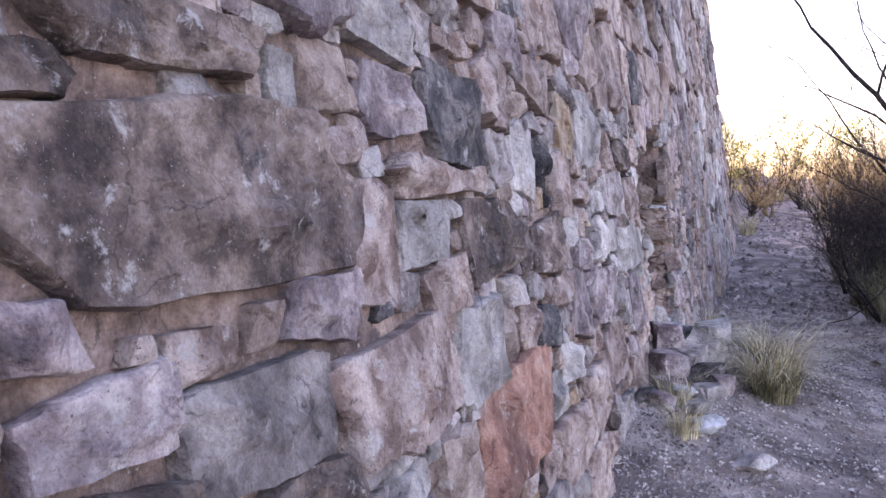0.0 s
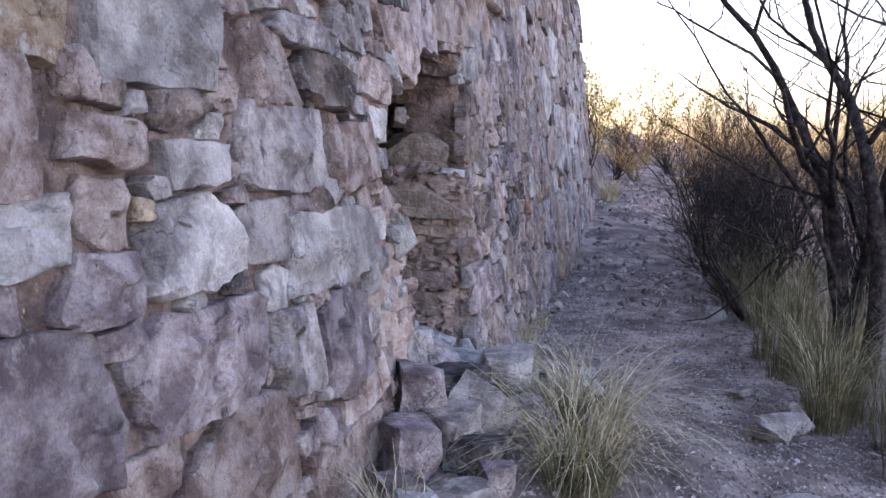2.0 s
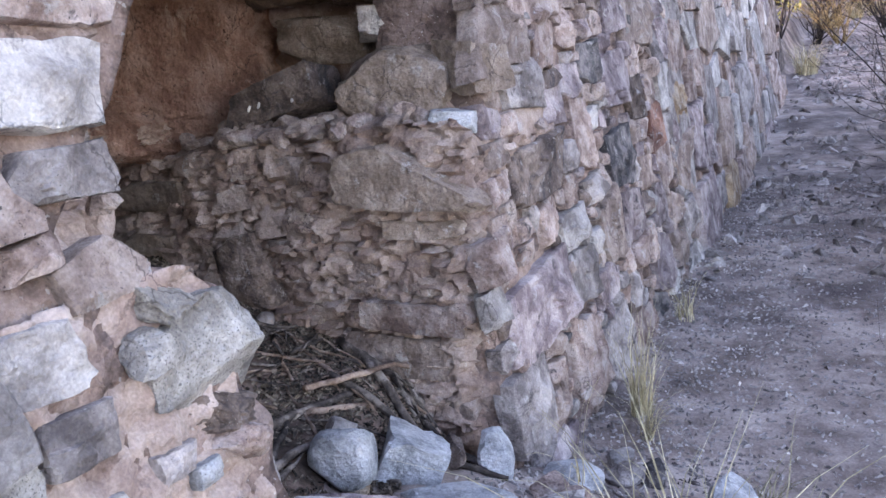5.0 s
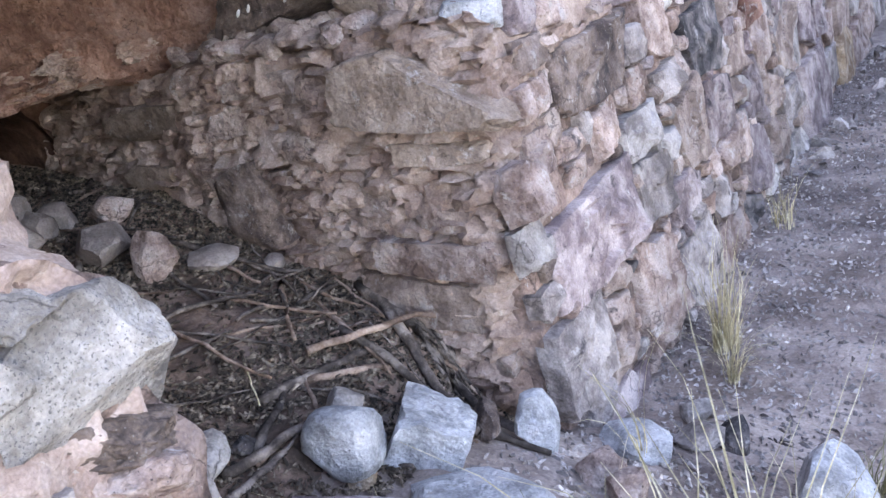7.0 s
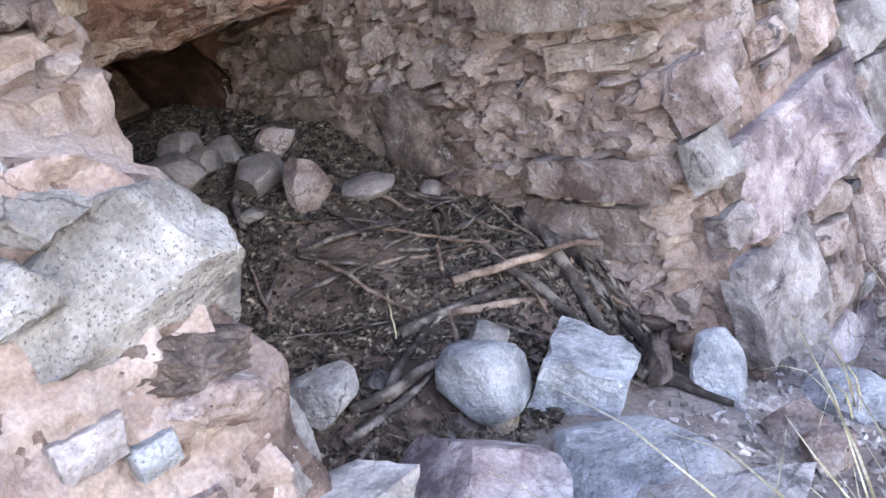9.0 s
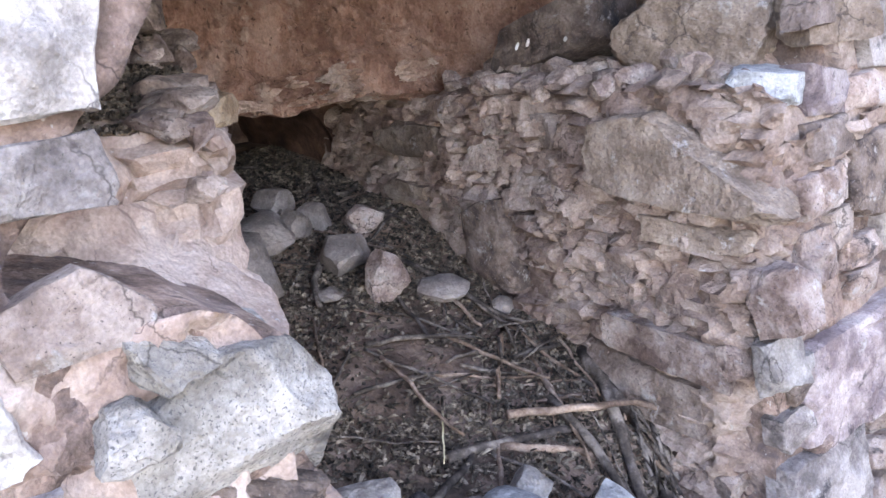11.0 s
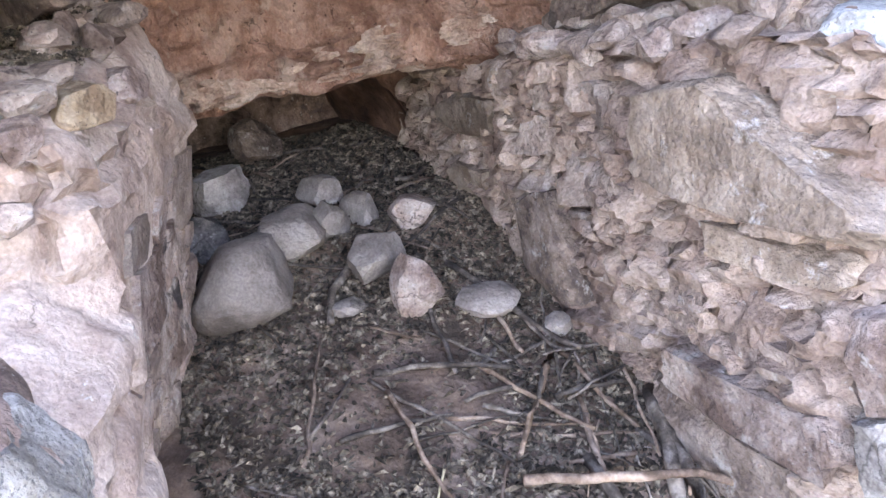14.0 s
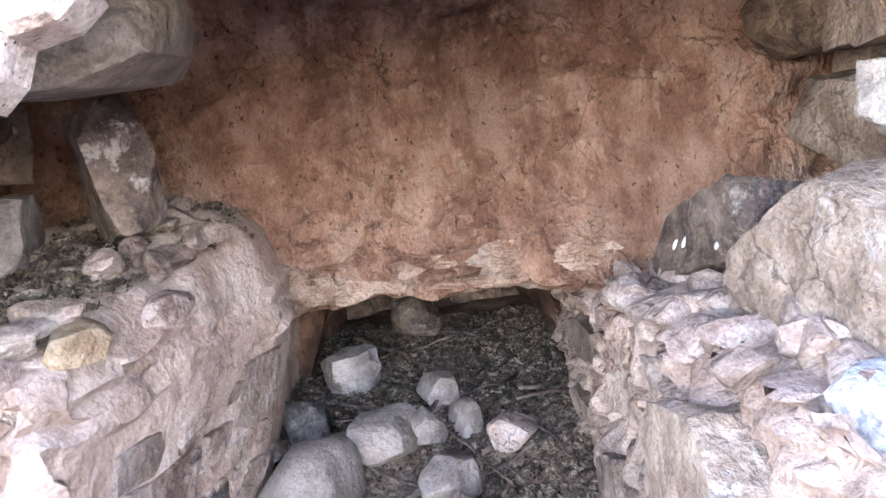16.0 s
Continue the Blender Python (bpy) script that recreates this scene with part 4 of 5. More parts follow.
rock(-0.45, 6.45, (0.16, 0.16, 0.17), "light", 80, 36, 0.2, label="pale flat-faced block in the rubble heap", sharp=0.5, tilt=(20, 30))
rock(-0.66, 5.95, (0.13, 0.17, 0.16), "lilac", 35, 37, 0.3, label="grey-purple broken block in the rubble heap", sharp=0.5)
rock(-0.40, 6.10, (0.13, 0.12, 0.10), "charcoal", 0, 38, 0.2, label="dark broken block in the rubble heap", sharp=0.5)
rock(-0.25, 6.65, (0.13, 0.17, 0.12), "grey", 20, 39, 0.3, label="grey broken block half hidden by grass", sharp=0.5)
rock(-0.55, 5.60, (0.10, 0.10, 0.07), "blue", 50, 40, 0.3, label="pale stone at the wall foot")
rock(-0.35, 5.05, (0.12, 0.10, 0.06), "blue", 10, 41, 0.4, label="flat bluish stone by the path")
rock(-0.05, 4.75, (0.12, 0.09, 0.05), "light", 60, 42, 0.4, label="flat pale stone by the path")
rock(-0.60, 5.30, (0.09, 0.08, 0.06), "lilac", 60, 43, 0.3)
for k in range(16):
    rock(rng.uniform(-0.75, -0.25), rng.uniform(5.3, 7.1), (rng.uniform(0.05, 0.12), rng.uniform(0.05, 0.12), rng.uniform(0.04, 0.09)), rng.choice(["grey", "lilac", "charcoal", "light", "blue"]), rng.uniform(0, 360), 900 + k, 0.25, label="broken stone in the rubble at the wall foot", sharp=0.5)
# stones along the path
rock(0.93, 11.35, (0.16, 0.14, 0.09), "light", 60, 44, 0.35, label="pale stone at the path's edge")
rock(1.08, 7.80, (0.16, 0.12, 0.10), "light", 20, 45, 0.35, label="pale angular stone at the path's edge")
rock(1.22, 8.02, (0.09, 0.10, 0.10), "light", 20, 46, 0.35, label="pale stone at the path's edge")
rock(1.00, 6.60, (0.15, 0.12, 0.07), "light", 20, 47, 0.4, label="pale stone at the path's edge")
rock(1.02, 8.60, (0.14, 0.12, 0.06), "grey", 20, 48, 0.4)
# stones on the niche floor
rock(-2.02, 7.58, (0.060, 0.056, 0.108), "pink", 15, 51, 0.12, label="pale upright stone standing on the niche floor", facets=10, sharp=0.6)
rock(-2.22, 7.16, (0.16, 0.15, 0.11), "cobble", 20, 52, 0.25, label="large rounded greyish stone on the niche floor", facets=6, rough=0.1, sharp=0.7)
rock(-2.43, 7.37, (0.10, 0.13, 0.065), "cobble", 70, 53, 0.1, label="smooth oval stone on the niche floor", facets=3, rough=0.08)
rock(-2.48, 7.48, (0.06, 0.055, 0.06), "cobble", 30, 54, 0.1, label="small pinkish stone on the niche floor", facets=7)
rock(-2.22, 7.53, (0.095, 0.085, 0.075), "cobble", 10, 55, 0.2, label="pinkish cobble on the niche floor", facets=5, rough=0.1)
rock(-2.42, 7.74, (0.085, 0.07, 0.055), "pink", 60, 56, 0.2, label="pale broken stone on the niche floor")
rock(-1.95, 7.76, (0.09, 0.07, 0.04), "cobble", 60, 57, 0.45, label="flat stone half sunk in the niche floor")
rock(-2.95, 7.24, (0.11, 0.10, 0.085), "grey", 20, 58, 0.2, label="dark angular stone deep in the niche", sharp=0.5)
rock(-2.72, 7.53, (0.07, 0.065, 0.05), "cobble", 20, 59, 0.2, label="round bluish stone deep in the niche", facets=3)
rock(-2.60, 7.12, (0.11, 0.08, 0.08), "charcoal", 40, 60, 0.2, label="dark stone against the niche side")
rock(-2.46, 6.99, (0.13, 0.06, 0.07), "buff", 35, 61, 0.2, label="stone slab leaning against the niche side", tilt=(30, 0))
rock(-1.80, 7.88, (0.04, 0.05, 0.03), "cobble", 35, 62, 0.2, level=2)
rock(-2.10, 7.40, (0.05, 0.05, 0.02), "cobble", 35, 63, 0.2, level=2, label="thin bluish stone flake on the niche floor")
rock(-2.55, 7.62, (0.07, 0.06, 0.05), "cobble", 15, 64, 0.2)
rock(-3.45, 7.48, (0.12, 0.10, 0.09), "brown", 15, 65, 0.3, label="dark stone at the end of the passage")
for k, (y, up, w, h) in enumerate([(7.82, 0.10, 0.13, 0.055), (7.98, 0.12, 0.11, 0.05), (7.66, 0.05, 0.10, 0.03), (7.12, 0.12, 0.07, 0.05), (7.22, 0.08, 0.06, 0.045)]):
    me = rock_mesh((0.04, w, h * 0.8), 830 + k, 10, 4, 2.2, 0.5)
    me.name = "plaster_crust"
    me.transform(pose(-2.60 + 0.62 * (y - 7.47) ** 2 + 0.07, y, lip(y) + up, 0, rng.uniform(-10, 10), 0))
    part("plaster_crust", me, PALE, niche_back, "pale flaking plaster crust")
# rocks piled on the right ledge
slab = rock(-1.87, 8.24, (0.27, 0.16, 0.10), "brown", 8, 71, 0.1, z=1.13, label="dark slab with white droppings on the ledge", facets=8, tilt=(-12, -13), sharp=0.54)
rock(-1.30, 8.24, (0.22, 0.15, 0.135), "buff", 6, 72, 0.1, z=1.16, label="pale tan angular rock on the ledge", planes=[(0.3, -1, 0.1, 0.75), (-0.7, -0.3, 0.7, 0.80), (0.6, -0.2, 0.8, 0.84), (0, 0, 1, 0.9), (-1, 0, -0.2, 0.95), (1, 0, 0, 0.95), (0, 0, -1, 0.9), (0, 1, 0, 0.9)])
rock(-1.04, 8.36, (0.13, 0.14, 0.12), "buff", 70, 73, 0.15, z=1.20, label="tan angular rock on the ledge", sharp=0.55)
rock(-1.80, 8.56, (0.24, 0.15, 0.12), "buff", 10, 74, 0.1, z=1.36, label="large tan rock wedged over the ledge", sharp=0.55)
rock(-1.40, 8.46, (0.20, 0.13, 0.09), "light", 20, 75, 0.1, z=1.42, label="tan rock wedged in the niche side", sharp=0.55)
rock(-1.95, 8.55, (0.24, 0.16, 0.12), "tan", 20, 76, 0.1, z=1.60, label="dark rock wedged in the niche side", sharp=0.55)
rock(-1.45, 8.46, (0.22, 0.16, 0.14), "tan", 80, 77, 0.1, z=1.60, label="tan rock wedged under the niche roof", sharp=0.55)
rock(-1.20, 8.30, (0.16, 0.18, 0.12), "brown", 15, 78, 0.1, z=1.74, label="brown rock wedged under the niche roof", sharp=0.55)
rock(-1.80, 8.46, (0.22, 0.20, 0.16), "tan", 15, 79, 0.1, z=1.80, label="rock wedged under the niche roof", sharp=0.55)
rock(-1.40, 8.12, (0.18, 0.18, 0.14), "tan", 45, 80, 0.1, z=1.93, label="rock wedged under the niche roof", sharp=0.55)
# rocks on the left ledge, and the stone that overhangs it
rock(-1.99, 6.86, (0.15, 0.09, 0.17), "brown", 25, 82, 0.05, z=1.35, label="dark slab leaning upright on the ledge", tilt=(10, -14), sharp=0.5)
rock(-1.95, 6.56, (0.17, 0.13, 0.11), "grey", 15, 83, 0.1, z=1.30, label="grey rock at the back of the ledge", sharp=0.55)
rock(-1.90, 6.55, (0.17, 0.14, 0.12), "tan", 55, 84, 0.1, z=1.52, label="tan rock wedged above the ledge", sharp=0.55)
rock(-1.46, 6.81, (0.36, 0.36, 0.20), "buff", 10, 85, 0.0, z=1.62, label="large tan block overhanging the ledge", sharp=0.6, rough=0.22)
rock(-1.20, 6.50, (0.20, 0.22, 0.14), "pink", 40, 86, 0.1, z=1.40, label="pale block in the broken wall edge", sharp=0.6, rough=0.22)
rock(-2.08, 6.98, (0.07, 0.07, 0.05), "light", 40, 87, 0.2, z=1.20, label="pale lump of mortar on the ledge edge")
rock(-1.80, 6.98, (0.08, 0.06, 0.04), "pink", 10, 88, 0.3, z=1.20, label="pinkish lump of mortar on the ledge edge")
rock(-1.55, 6.90, (0.07, 0.06, 0.04), "ochre", 10, 89, 0.3, z=1.20, label="tan stone at the ledge edge")


for k in range(30):
    x = rng.uniform(-2.25, -0.98)
    y = rng.uniform(7.98, 8.16)
    e = max(1.0, right_top(x, y))
    rock(x, y, (rng.uniform(0.03, 0.08), rng.uniform(0.03, 0.06), rng.uniform(0.02, 0.045)), rng.choice(["mud", "mud", "pink"]), rng.uniform(0, 360), 700 + k, 0.8, z=e, label="lump of stone and mortar on the ruined ledge", sharp=0.5, level=2)
rock(-1.03, 8.15, (0.10, 0.10, 0.05), "blue", 15, 740, 0.5, z=1.10, label="pale bluish stone capping the jamb corner", sharp=0.5)
for k in range(22):
    x = rng.uniform(-2.15, -1.25)
    y = 6.74 + 0.30 * (-x - 1.05) + rng.uniform(-0.12, 0.0)
    rock(x, y, (rng.uniform(0.03, 0.09), rng.uniform(0.03, 0.06), rng.uniform(0.02, 0.04)), rng.choice(["mud", "pink", "mud"]), rng.uniform(0, 360), 760 + k, 0.5, z=max(1.1, left_top(x, y)), label="lump of stone and mortar on the ledge edge", sharp=0.5, level=2)
for k in range(16):
    y = 7.22 + 0.050 * k if k < 6 else rng.uniform(7.62, 8.06)
    z = lip(y) + rng.uniform(0.02, 0.10)
    me = rock_mesh((rng.uniform(0.03, 0.05), rng.uniform(0.05, 0.13), rng.uniform(0.012, 0.035)), 800 + k, 8, 3, 1.6, 0.5)
    me.name = "plaster_crust"
    me.transform(pose(-2.62 + 0.62 * (y - 7.47) ** 2 + 0.075, y, z, rng.uniform(-10, 10), 0, rng.uniform(-8, 8)))
    part("plaster_crust", me, PALE, niche_back, "pale flaking plaster crust")


# ---- plants ----
def tuft(x, y, count, height, lean, seed, material, label, spread_r=0.06, width=0.004, bias=(0, 0)):
    """A clump of thin arching grass blades."""
    r = random.Random(seed)
    verts, faces = [], []
    for _ in range(count):
        a, q = r.uniform(0, 6.283), spread_r * math.sqrt(r.random())
        base = Vector((q * math.cos(a), q * math.sin(a), 0))
        d = a + r.gauss(0, 0.7)
        out = Vector((math.cos(d) + bias[0], math.sin(d) + bias[1], 0)) * lean * r.uniform(0.3, 1.25)
        h = height * r.uniform(0.35, 1.15)
        w = width * r.uniform(0.6, 1.2)
        side_v = Vector((-math.sin(d), math.cos(d), 0)) * w
        bend, n, b = r.uniform(1.4, 2.6), 6, len(verts)
        for k in range(n):
            t = k / (n - 1)
            p = base + out * h * t ** bend + Vector((0, 0, h * (t - 0.42 * lean * t ** 3)))
            p += 0.05 * Vector((nz(seed, k * 0.5, b * 0.13), nz(b * 0.13, seed, k * 0.5), 0.4 * nz(k * 0.5, b * 0.17, seed))) * t
            s = side_v * (1 - 0.85 * t)
            verts += [p - s, p + s]
        faces += [(b + 2 * k, b + 2 * k + 1, b + 2 * k + 3, b + 2 * k + 2) for k in range(n - 1)]
    ob = part("grass_tuft", mesh_of("grass_tuft", verts, faces), material)
    at(ob, x, y, ground_z(x, y) - 0.01)
    return tagged(ob, label, "grass", "grass along the path")


tuft(0.02, 6.40, 230, 0.80, 1.35, 5, STRAW, "bleached drooping bunch of dry grass by the rubble", 0.19, 0.0042)
tuft(0.05, 6.98, 210, 0.76, 1.35, 6, STRAW, "bleached drooping bunch of dry grass by the rubble", 0.17, 0.0042)
tuft(-0.14, 6.75, 420, 0.46, 1.0, 7, GREEN, "greenish bunch of grass among bleached blades", 0.14, 0.003)
tuft(0.04, 6.20, 380, 0.44, 1.0, 8, GREEN, "greenish bunch of grass among bleached blades", 0.14, 0.003)
tuft(-0.55, 5.45, 160, 0.34, 0.8, 9, STRAW, "dry grass at the wall foot", 0.10, 0.0028)
tuft(-0.45, 4.95, 140, 0.30, 0.8, 10, STRAW, "dry grass at the wall foot", 0.10, 0.0028)
tuft(-0.57, 8.90, 90, 0.56, 0.35, 11, STRAW, "thin tall dry grass against the wall", 0.05, 0.0026)
tuft(-0.50, 8.70, 50, 0.30, 0.7, 12, STRAW, "short dry grass against the wall", 0.03, 0.0026)
tuft(0.02, 8.10, 60, 0.22, 1.0, 13, GREEN, "small greenish grass clump beside a flat stone", 0.05, 0.0026)
tuft(-0.56, 7.90, 7, 0.62, 0.75, 14, STRAW, "few long pale grass stalks at the niche mouth", 0.03, 0.0032, (-0.6, -0.6))
tuft(-0.60, 10.2, 40, 0.34, 0.5, 15, STRAW, "thin dry grass against the wall", 0.06, 0.0028)
rg = random.Random(77)
for k in range(56):
    y = 7.0 + 9 * rg.random() ** 1.1
    x = 1.36 - 0.03 * (y - 6) + abs(rg.gauss(0, 0.6))
    tuft(x, y, rg.randrange(60, 130), rg.uniform(0.45, 1.15), rg.uniform(0.3, 0.75), 100 + k, rg.choice([GREEN, GREEN, GREEN, GREEN, STRAW]), "tall greenish-straw bunch grass beside the path", 0.13, 0.0034)


def tube(verts, faces, pts, radii, n=5):
    b = len(verts)
    for k, (p, r) in enumerate(zip(pts, radii)):
        d = (pts[min(k + 1, len(pts) - 1)] - pts[max(k - 1, 0)]).normalized()
        u = d.orthogonal().normalized()
        w = d.cross(u)
        verts += [p + r * (math.cos(6.2832 * i / n) * u + math.sin(6.2832 * i / n) * w) for i in range(n)]
    for k in range(len(pts) - 1):
        for i in range(n):
            a, c = b + k * n + i, b + k * n + (i + 1) % n
            faces.append((a, c, c + n, a + n))
    faces.append(tuple(b + i for i in range(n))[::-1])
    faces.append(tuple(b + (len(pts) - 1) * n + i for i in range(n)))


def limb(bag, p, d, length, r, depth, rr, twig_from, least=0.0022):
    """A crooked tapering limb that forks into thinner ones."""
    n = 6 if depth < 3 else 4
    pts, radii = [p.copy()], [r]
    for k in range(1, n):
        d = (d + Vector((rr.gauss(0, 0.17), rr.gauss(0, 0.17), rr.gauss(0.05, 0.12)))).normalized()
        p = p + d * length / (n - 1)
        pts.append(p.copy())
        radii.append(r * (1 - 0.5 * k / (n - 1)))
    key = "twigs" if depth >= twig_from else "trunk"
    tube(*bag[key], pts, radii, 5 if depth < 2 else 3)
    if depth >= 5 or r < least:
        return
    for _ in range(rr.choice([2, 3, 3, 4]) if depth else 5):
        k = rr.randrange(1, n) if _ else n - 1
        turn = Vector((rr.gauss(0, 1), rr.gauss(0, 1), rr.gauss(0.25, 0.6))).normalized()
        limb(bag, pts[k], (d + turn * (rr.uniform(0.7, 1.1) if _ else 0.3)).normalized(), length * rr.uniform(0.52, 0.82), max(radii[k] * (rr.uniform(0.5, 0.72) if _ else 0.95), 0.0016), depth + 1, rr, twig_from, least)


def bush(x, y, height, seed, label, stems=3, thick=0.035, material=BARK, sink=0.05, least=0.0022, loose=0.4):
    """A leafless thorny shrub: crooked stems that fork into a haze of twigs."""
    rr = random.Random(seed)
    bag = {"trunk": ([], []), "twigs": ([], [])}
    for _ in range(stems):
        d = Vector((rr.gauss(0, loose), rr.gauss(0, loose), 1)).normalized()
        limb(bag, Vector((rr.gauss(0, 0.06), rr.gauss(0, 0.06), 0)), d, height * rr.uniform(0.34, 0.46), thick * rr.uniform(0.6, 1.0), 0, rr, 2, least)
    root = new("bush")
    part("trunk", mesh_of("trunk", *bag["trunk"]), material, root)
    tagged(part("twig_haze", mesh_of("twig_haze", *bag["twigs"]), material, root), kind="stuff")
    at(root, x, y, ground_z(x, y) - sink)
    return tagged(root, label, "bush", "leafless shrubs along the path")


DARKB = "dark leafless thorny shrub with tangled twigs"
b1 = bush(1.98, 9.9, 5.4, 5, "dark crooked leafless mesquite with a forked trunk", 3, 0.085, least=0.0022, loose=0.10)
b2 = bush(1.35, 11.6, 2.5, 8, DARKB, 7, 0.026, least=0.0018)
b3 = bush(1.5, 13.5, 2.6, 15, DARKB, 9, 0.026, least=0.0018)
b4 = bush(1.35, 12.6, 1.5, 18, "low dark tangle of leafless brush", 14, 0.016, least=0.0018)
for x, y, s, a, src in [(3.3, 10.8, 0.95, 70, b1), (1.15, 14.6, 0.9, 200, b2), (1.9, 15.4, 1.0, 120, b3), (1.15, 17.0, 0.85, 20, b3), (2.8, 12.6, 1.1, 310, b2),
                        (3.3, 15.8, 1.2, 30, b3), (2.4, 18.4, 1.0, 90, b2), (4.0, 11.2, 1.1, 190, b3),
                        (1.2, 16.0, 1.0, 140, b4), (1.7, 17.6, 1.0, 60, b4), (2.4, 14.2, 1.1, 10, b4),
                        (4.6, 14.0, 1.2, 75, b3), (1.3, 19.2, 0.9, 300, b3), (4.2, 18.6, 1.2, 200, b2),
                        (3.0, 13.6, 1.3, 20, b4), (1.9, 19.8, 1.2, 20, b4)]:
    o = copy_thing(src, pose(x, y, ground_z(x, y) - 0.05, 0, 0, a))
    o.scale = (s, s, s)
# far pale brush, in the sun beyond the wall's end
PALEB = "pale dry shrub in the sun on the far slope"
p1 = bush(1.6, 26.0, 2.6, 21, PALEB, 9, 0.022, BRUSH)
p2 = bush(3.4, 28.0, 3.0, 22, PALEB, 10, 0.024, BRUSH)
for k in range(64):
    y = 22 + 30 * rg.random() ** 1.4
    x = -4 + 20 * rg.random() + 0.2 * (y - 23)
    if abs(x - 0.6) < 0.9 and y < 26:
        continue
    o = copy_thing(rg.choice([p1, p2, p1, p2, b3]), pose(x, y, ground_z(x, y) - 0.05, 0, 0, rg.uniform(0, 360)))
    s = rg.uniform(0.75, 1.3)
    o.scale = (s, s, s * rg.uniform(0.8, 1.1))


def leafy(x, y, size, seed, label):
    """A shrub with a loose crown of many small yellowing leaves on twigs."""
    rr = random.Random(seed)
    bag = {"trunk": ([], []), "twigs": ([], [])}
    for _ in range(5):
        limb(bag, Vector((0, 0, 0)), Vector((rr.gauss(0, 0.4), rr.gauss(0, 0.4), 1)).normalized(), size * 0.42, 0.025, 1, rr, 2)
    root = new("leafy_shrub")
    part("trunk", mesh_of("trunk", *bag["trunk"]), BARK, root)
    tagged(part("twig_haze", mesh_of("twig_haze", *bag["twigs"]), BARK, root), kind="stuff")
    tips = bag["twigs"][0][::7]
    lv, lf = [], []
    for p in tips:
        for _ in range(3):
            q = p + Vector((rr.gauss(0, 0.05), rr.gauss(0, 0.05), rr.gauss(0, 0.05)))
            u = Vector((rr.gauss(0, 1), rr.gauss(0, 1), rr.gauss(0, 1))).normalized() * rr.uniform(0.02, 0.045)
            w = u.orthogonal().normalized() * u.length * 0.5
            b = len(lv)
            lv += [q - u, q + w, q + u, q - w]
            lf.append((b, b + 1, b + 2, b + 3))
    part("foliage", mesh_of("leaves", lv, lf, False), LEAF, root)
    at(root, x, y, ground_z(x, y) - 0.05)
    return tagged(root, label, "bush", "yellowing shrubs on the far slope")


l1 = leafy(-1.2, 24.5, 3.0, 31, "yellow-green leafy shrub lit by low sun")
l2 = leafy(5.2, 24.0, 2.6, 32, "yellow-green leafy shrub lit by low sun")
for x, y, s in [(-3.0, 27, 1.2), (0.2, 33, 1.3), (3.0, 36, 1.4), (8.5, 28, 1.2), (7.0, 35, 1.4), (12.0, 33, 1.5), (-2.2, 38, 1.5), (15, 40, 1.6), (10, 24, 0.9), (2.2, 44, 1.6), (18, 33, 1.3)]:
    o = copy_thing(rg.choice([l1, l2]), pose(x, y, ground_z(x, y) - 0.05, 0, 0, rg.uniform(0, 360)))
    o.scale = (s, s, s)
gt = tuft(-0.6, 22.5, 160, 0.7, 0.5, 300, STRAW, "golden grass clump lit by low sun", 0.2, 0.008)
for k in range(90):
    y = 20.5 + 24 * rg.random()
    x = -4 + 20 * rg.random()
    if abs(x - 0.4) < 0.8 and y < 25:
        continue
    copy_thing(gt, pose(x, y, ground_z(x, y) - 0.02, 0, 0, rg.uniform(0, 360)))


# ---- sticks and litter on the niche floor ----
def stick(x, y, turn, length, r, material=WOOD, rise=0.0, seed=1, label="weathered grey stick lying on the niche floor", lift=0.0):
    """A crooked dry stick that follows the floor."""
    rr = random.Random(seed)
    verts, faces, pts, radii = [], [], [], []
    n = 9
    c, s = math.cos(radians(turn)), math.sin(radians(turn))
    w = 0.0
    for k in range(n):
        t = k / (n - 1) - 0.5
        w += rr.gauss(0, 0.008) * length * 1.6
        px, py = t * length * c - w * s, t * length * s + w * c
        h = ground_z(x + px, y + py) + r * 0.9 + lift + rise * (t + 0.5)
        pts.append(Vector((px, py, h)))
        radii.append(r * (1 - 0.35 * (t + 0.5)) * rr.uniform(0.85, 1.1))
    z0 = pts[0].z
    for p in pts:
        p.z -= z0
    tube(verts, faces, pts, radii, 7)
    ob = part("stick", mesh_of("stick", verts, faces), material)
    at(ob, x, y, z0)
    return tagged(ob, label, "stick", "sticks on the niche floor")


stick(-1.26, 7.73, 62, 0.48, 0.013, WOOD_PALE, 0.05, 1, "reddish-tan dry stick lying across other sticks", 0.04)
stick(-1.22, 7.79, -24, 0.64, 0.022, WOOD, 0.0, 2, "thick grey split stick along the jamb foot", 0.01)
stick(-1.08, 7.80, -14, 0.60, 0.020, WOOD, 0.0, 3, "thick grey split stick along the jamb foot", 0.01)
stick(-1.16, 7.66, -6, 0.46, 0.016, WOOD, 0.02, 4, "thick grey split stick along the jamb foot", 0.015)
stick(-0.88, 7.71, 2, 0.30, 0.014, WOOD, 0.0, 5)
stick(-1.24, 7.19, 74, 0.28, 0.018, WOOD, 0.02, 6, "thick grey stick beside the rounded stone")
stick(-1.22, 7.10, 90, 0.22, 0.014, WOOD, 0.0, 7)
stick(-1.30, 7.28, 111, 0.30, 0.015, WOOD, 0.0, 8)
stick(-1.58, 7.59, 62, 0.32, 0.006, WOOD_PALE, 0.01, 9)
stick(-1.49, 7.70, 63, 0.36, 0.006, WOOD_PALE, 0.01, 10)
stick(-2.18, 7.42, -32, 0.33, 0.016, WOOD, 0.02, 11, "dark stick leaning between stones")
stick(-1.92, 7.80, 14, 0.50, 0.011, WOOD, 0.01, 12, "long dark stick along the niche side", 0.01)
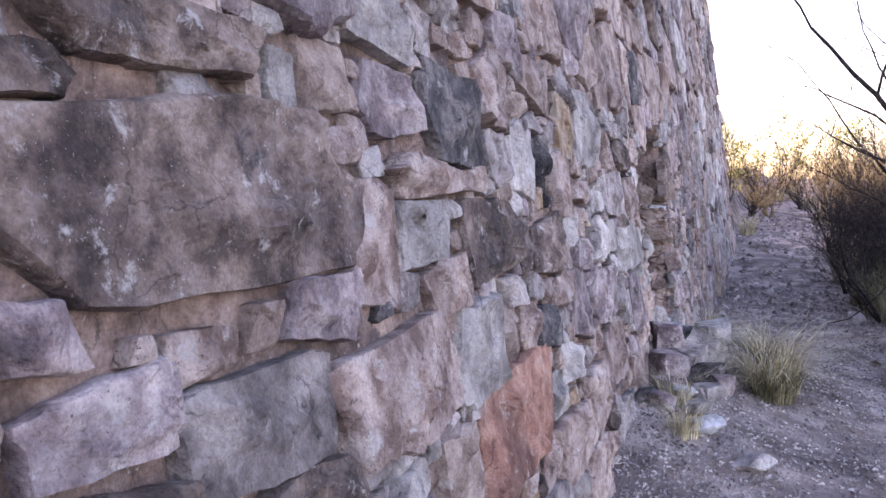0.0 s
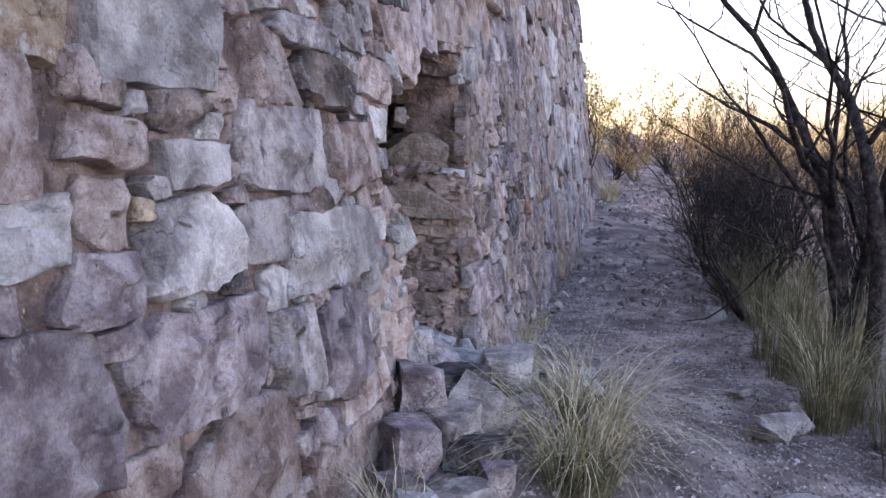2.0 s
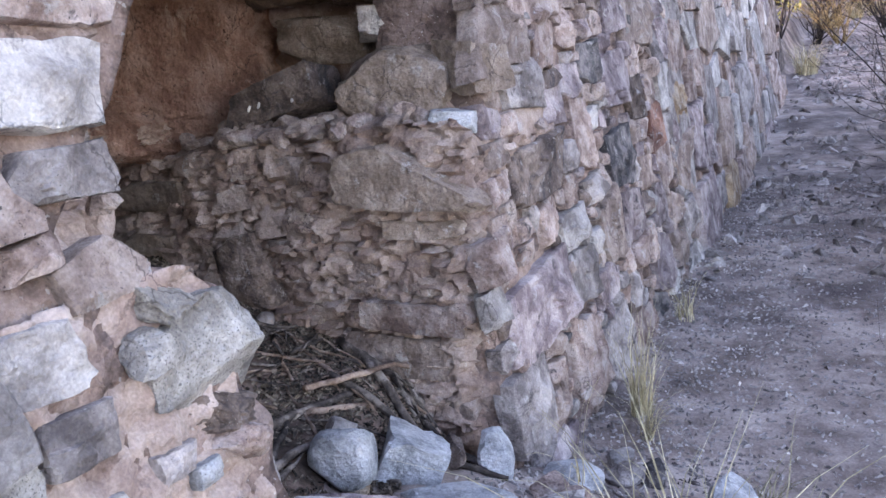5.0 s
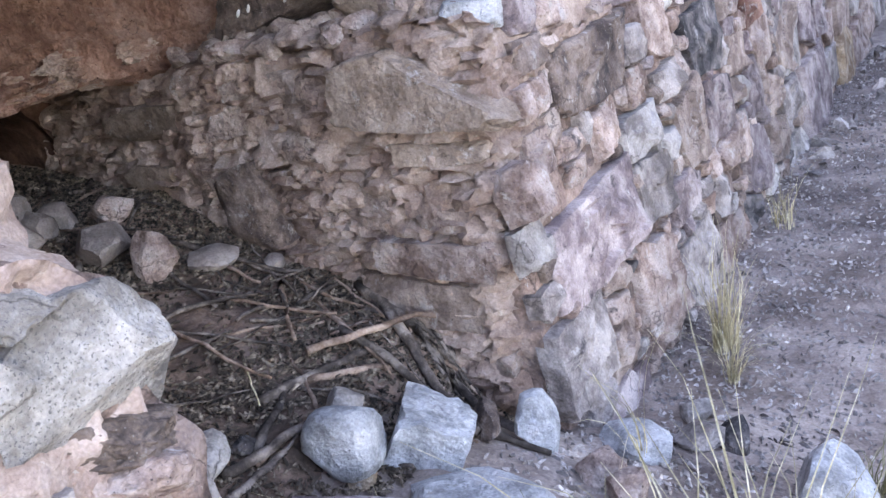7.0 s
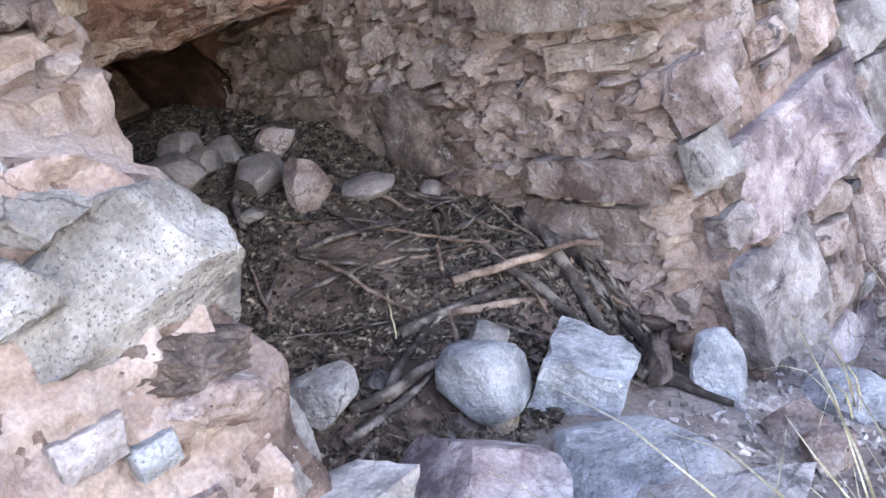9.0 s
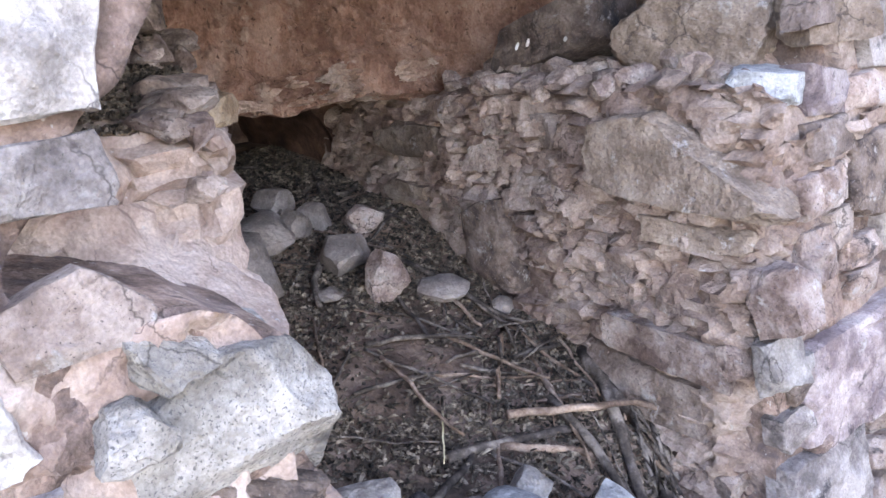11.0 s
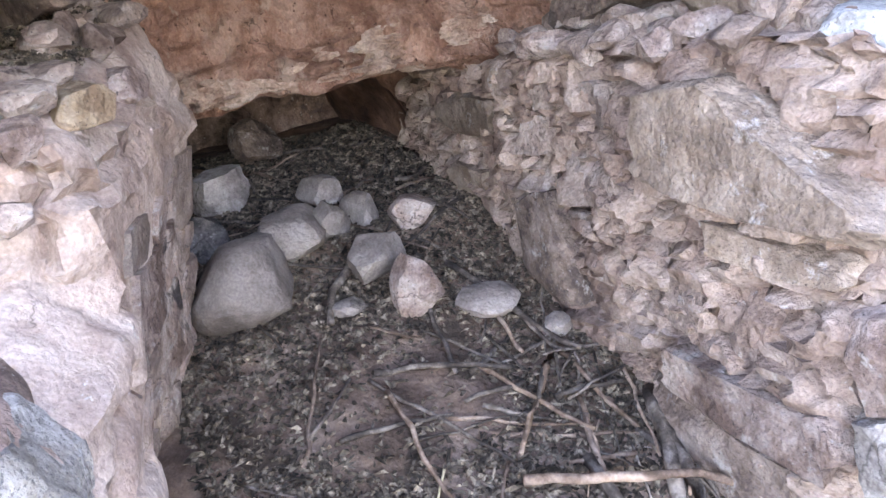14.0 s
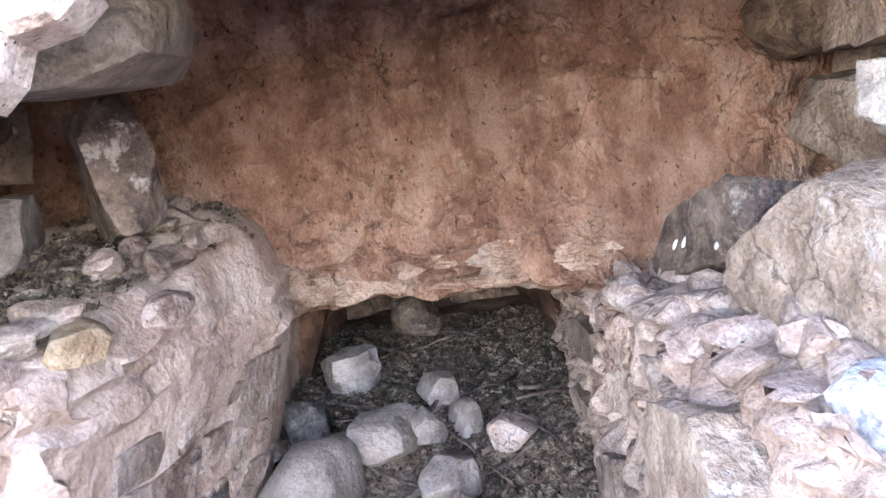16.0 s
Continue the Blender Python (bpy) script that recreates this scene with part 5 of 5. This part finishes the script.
stick(-1.95, 7.45, 40, 0.20, 0.005, WOOD_PALE, 0.03, 13)
stick(-1.43, 7.33, -39, 0.21, 0.003, STRAW, 0.03, 14, "thin pale straw stalk", 0.01)
stick(-1.81, 7.70, 120, 0.26, 0.009, WOOD, 0.0, 15)
stick(-1.76, 7.72, 95, 0.22, 0.008, WOOD, 0.01, 16)
stick(-1.35, 7.50, 79, 0.38, 0.017, WOOD, 0.0, 17, "thick pale grey split stick on the niche floor")
stick(-1.26, 7.58, 60, 0.30, 0.014, WOOD_PALE, 0.0, 18)
stick(-1.18, 6.94, 96, 0.22, 0.012, WOOD, 0.0, 19)
stick(-1.02, 7.86, -18, 0.50, 0.012, WOOD, 0.0, 20)
rs = random.Random(5)
for k in range(90):
    x = rs.uniform(-3.4, -1.0)
    y = rs.uniform(7.15, 7.90) if x < -1.2 else rs.uniform(7.0, 7.95)
    if k % 3 == 0:
        x, y = rs.uniform(-1.7, -1.0), rs.uniform(7.60, 7.90)
    stick(x, y, rs.gauss(-15, 35) if y > 7.6 else rs.uniform(0, 180), rs.uniform(0.12, 0.45), rs.uniform(0.003, 0.010), rs.choice([WOOD, WOOD, WOOD_PALE]), rs.uniform(0, 0.03), 400 + k, lift=0.008)


def litter(name, count, place, rr, material, label, lo=0.004, hi=0.02, flat=0.4):
    """Chips, twiglets and crumbs, each a small closed wedge."""
    verts, faces = [], []
    for _ in range(count):
        x, y, z = place(rr)
        L, W, H = rr.uniform(lo, hi) * rr.uniform(0.6, 1.9), rr.uniform(lo, hi) * 0.55, rr.uniform(lo, hi) * flat
        m = pose(x, y, z + H * 0.4, rr.gauss(0, 18), rr.gauss(0, 18), rr.uniform(0, 360))
        b = len(verts)
        pts = [(-L, -W * rr.uniform(0.4, 1), -H), (L, -W * rr.uniform(0.3, 1), -H), (L * 0.8, W, -H), (-L * 0.7, W * rr.uniform(0.4, 1), -H), (rr.uniform(-0.5, 0.3) * L, -W * 0.4, H), (rr.uniform(0, 0.6) * L, W * 0.4, H)]
        verts += [m @ Vector(p) for p in pts]
        faces += [tuple(b + i for i in q) for q in ((3, 2, 1, 0), (0, 1, 5, 4), (2, 3, 4, 5), (1, 2, 5), (3, 0, 4))]
    return tagged(part(name, mesh_of(name, verts, faces, False), material), label, "litter", kind="stuff")


def floor_spot(rr):
    while True:
        x, y = rr.uniform(-3.6, -0.95), rr.uniform(6.9, 8.0)
        bare = math.exp(-(((x + 1.75) / 0.20) ** 2 + ((y - 7.45) / 0.28) ** 2)) + 0.8 * math.exp(-(((x + 1.25) / 0.16) ** 2 + ((y - 7.20) / 0.12) ** 2))
        if rr.random() > bare + 0.35 * (nz(x, y, 2, 6) < -0.1):
            return x, y, ground_z(x, y) + 0.004 + 0.012 * rr.random()


litter("leaf_litter", 24000, floor_spot, rs, LITTER, "dark dry twiglets, chips and crumbs strewn over the niche floor", 0.003, 0.015)
def ledge_spot(rr):
    while True:
        x = rr.uniform(-2.3, -1.42)
        y = rr.uniform(6.15, 6.72 + 0.30 * (-x - 1.05))
        z = left_top(x, y)
        if z > 1.0:
            return x, y, z + 0.012 * rr.random()


litter("ledge_litter", 12000, ledge_spot, rs, LITTER, "dry crumbs and chips heaped on the ledge", 0.002, 0.008, 0.6)


def path_spot(rr):
    while True:
        y = 3.5 + 11 * rr.random() ** 1.3
        x = rr.uniform(-0.85, 1.7)
        if rr.random() < 0.35 + 0.65 * min(1, abs(x - 0.35) / 0.9):
            return x, y, ground_z(x, y)


litter("gravel", 30000, path_spot, rs, GRAVEL, "loose grey gravel strewn on the footpath", 0.004, 0.018, 0.6)
litter("stones_far", 900, lambda rr: (lambda x, y: (x, y, ground_z(x, y)))(rr.uniform(-0.8, 2.2), rr.uniform(11, 27)), rs, GRAVEL, "broken stones scattered on the rising path", 0.02, 0.10, 0.6)

# white droppings on the dark slab's front
front = [slab.matrix_world @ v.co for v in slab.data.vertices]
for tx, tz, h in [(-1.93, 1.21, 0.014), (-1.905, 1.21, 0.017), (-1.75, 1.24, 0.010)]:
    p = min((q for q in front if q.y < 8.22), key=lambda q: (q.x - tx) ** 2 + (q.z - tz) ** 2 + 0.3 * (q.y - 8.05) ** 2)
    bm = bmesh.new()
    bmesh.ops.create_icosphere(bm, subdivisions=2, radius=1)
    bmesh.ops.transform(bm, matrix=slab.matrix_world.inverted() @ pose(p.x, p.y, p.z, -20, 15, 0) @ Matrix.Diagonal((0.007, 0.005, h, 1)), verts=bm.verts)
    part("dropping", bm, DAB, slab, "white bird dropping")

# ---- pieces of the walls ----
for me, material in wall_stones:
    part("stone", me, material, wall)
for me, material in side_stones[:290]:
    part("stone", me, material, jamb_right)
for me, material in left_stones:
    part("stone", me, material, jamb_left)
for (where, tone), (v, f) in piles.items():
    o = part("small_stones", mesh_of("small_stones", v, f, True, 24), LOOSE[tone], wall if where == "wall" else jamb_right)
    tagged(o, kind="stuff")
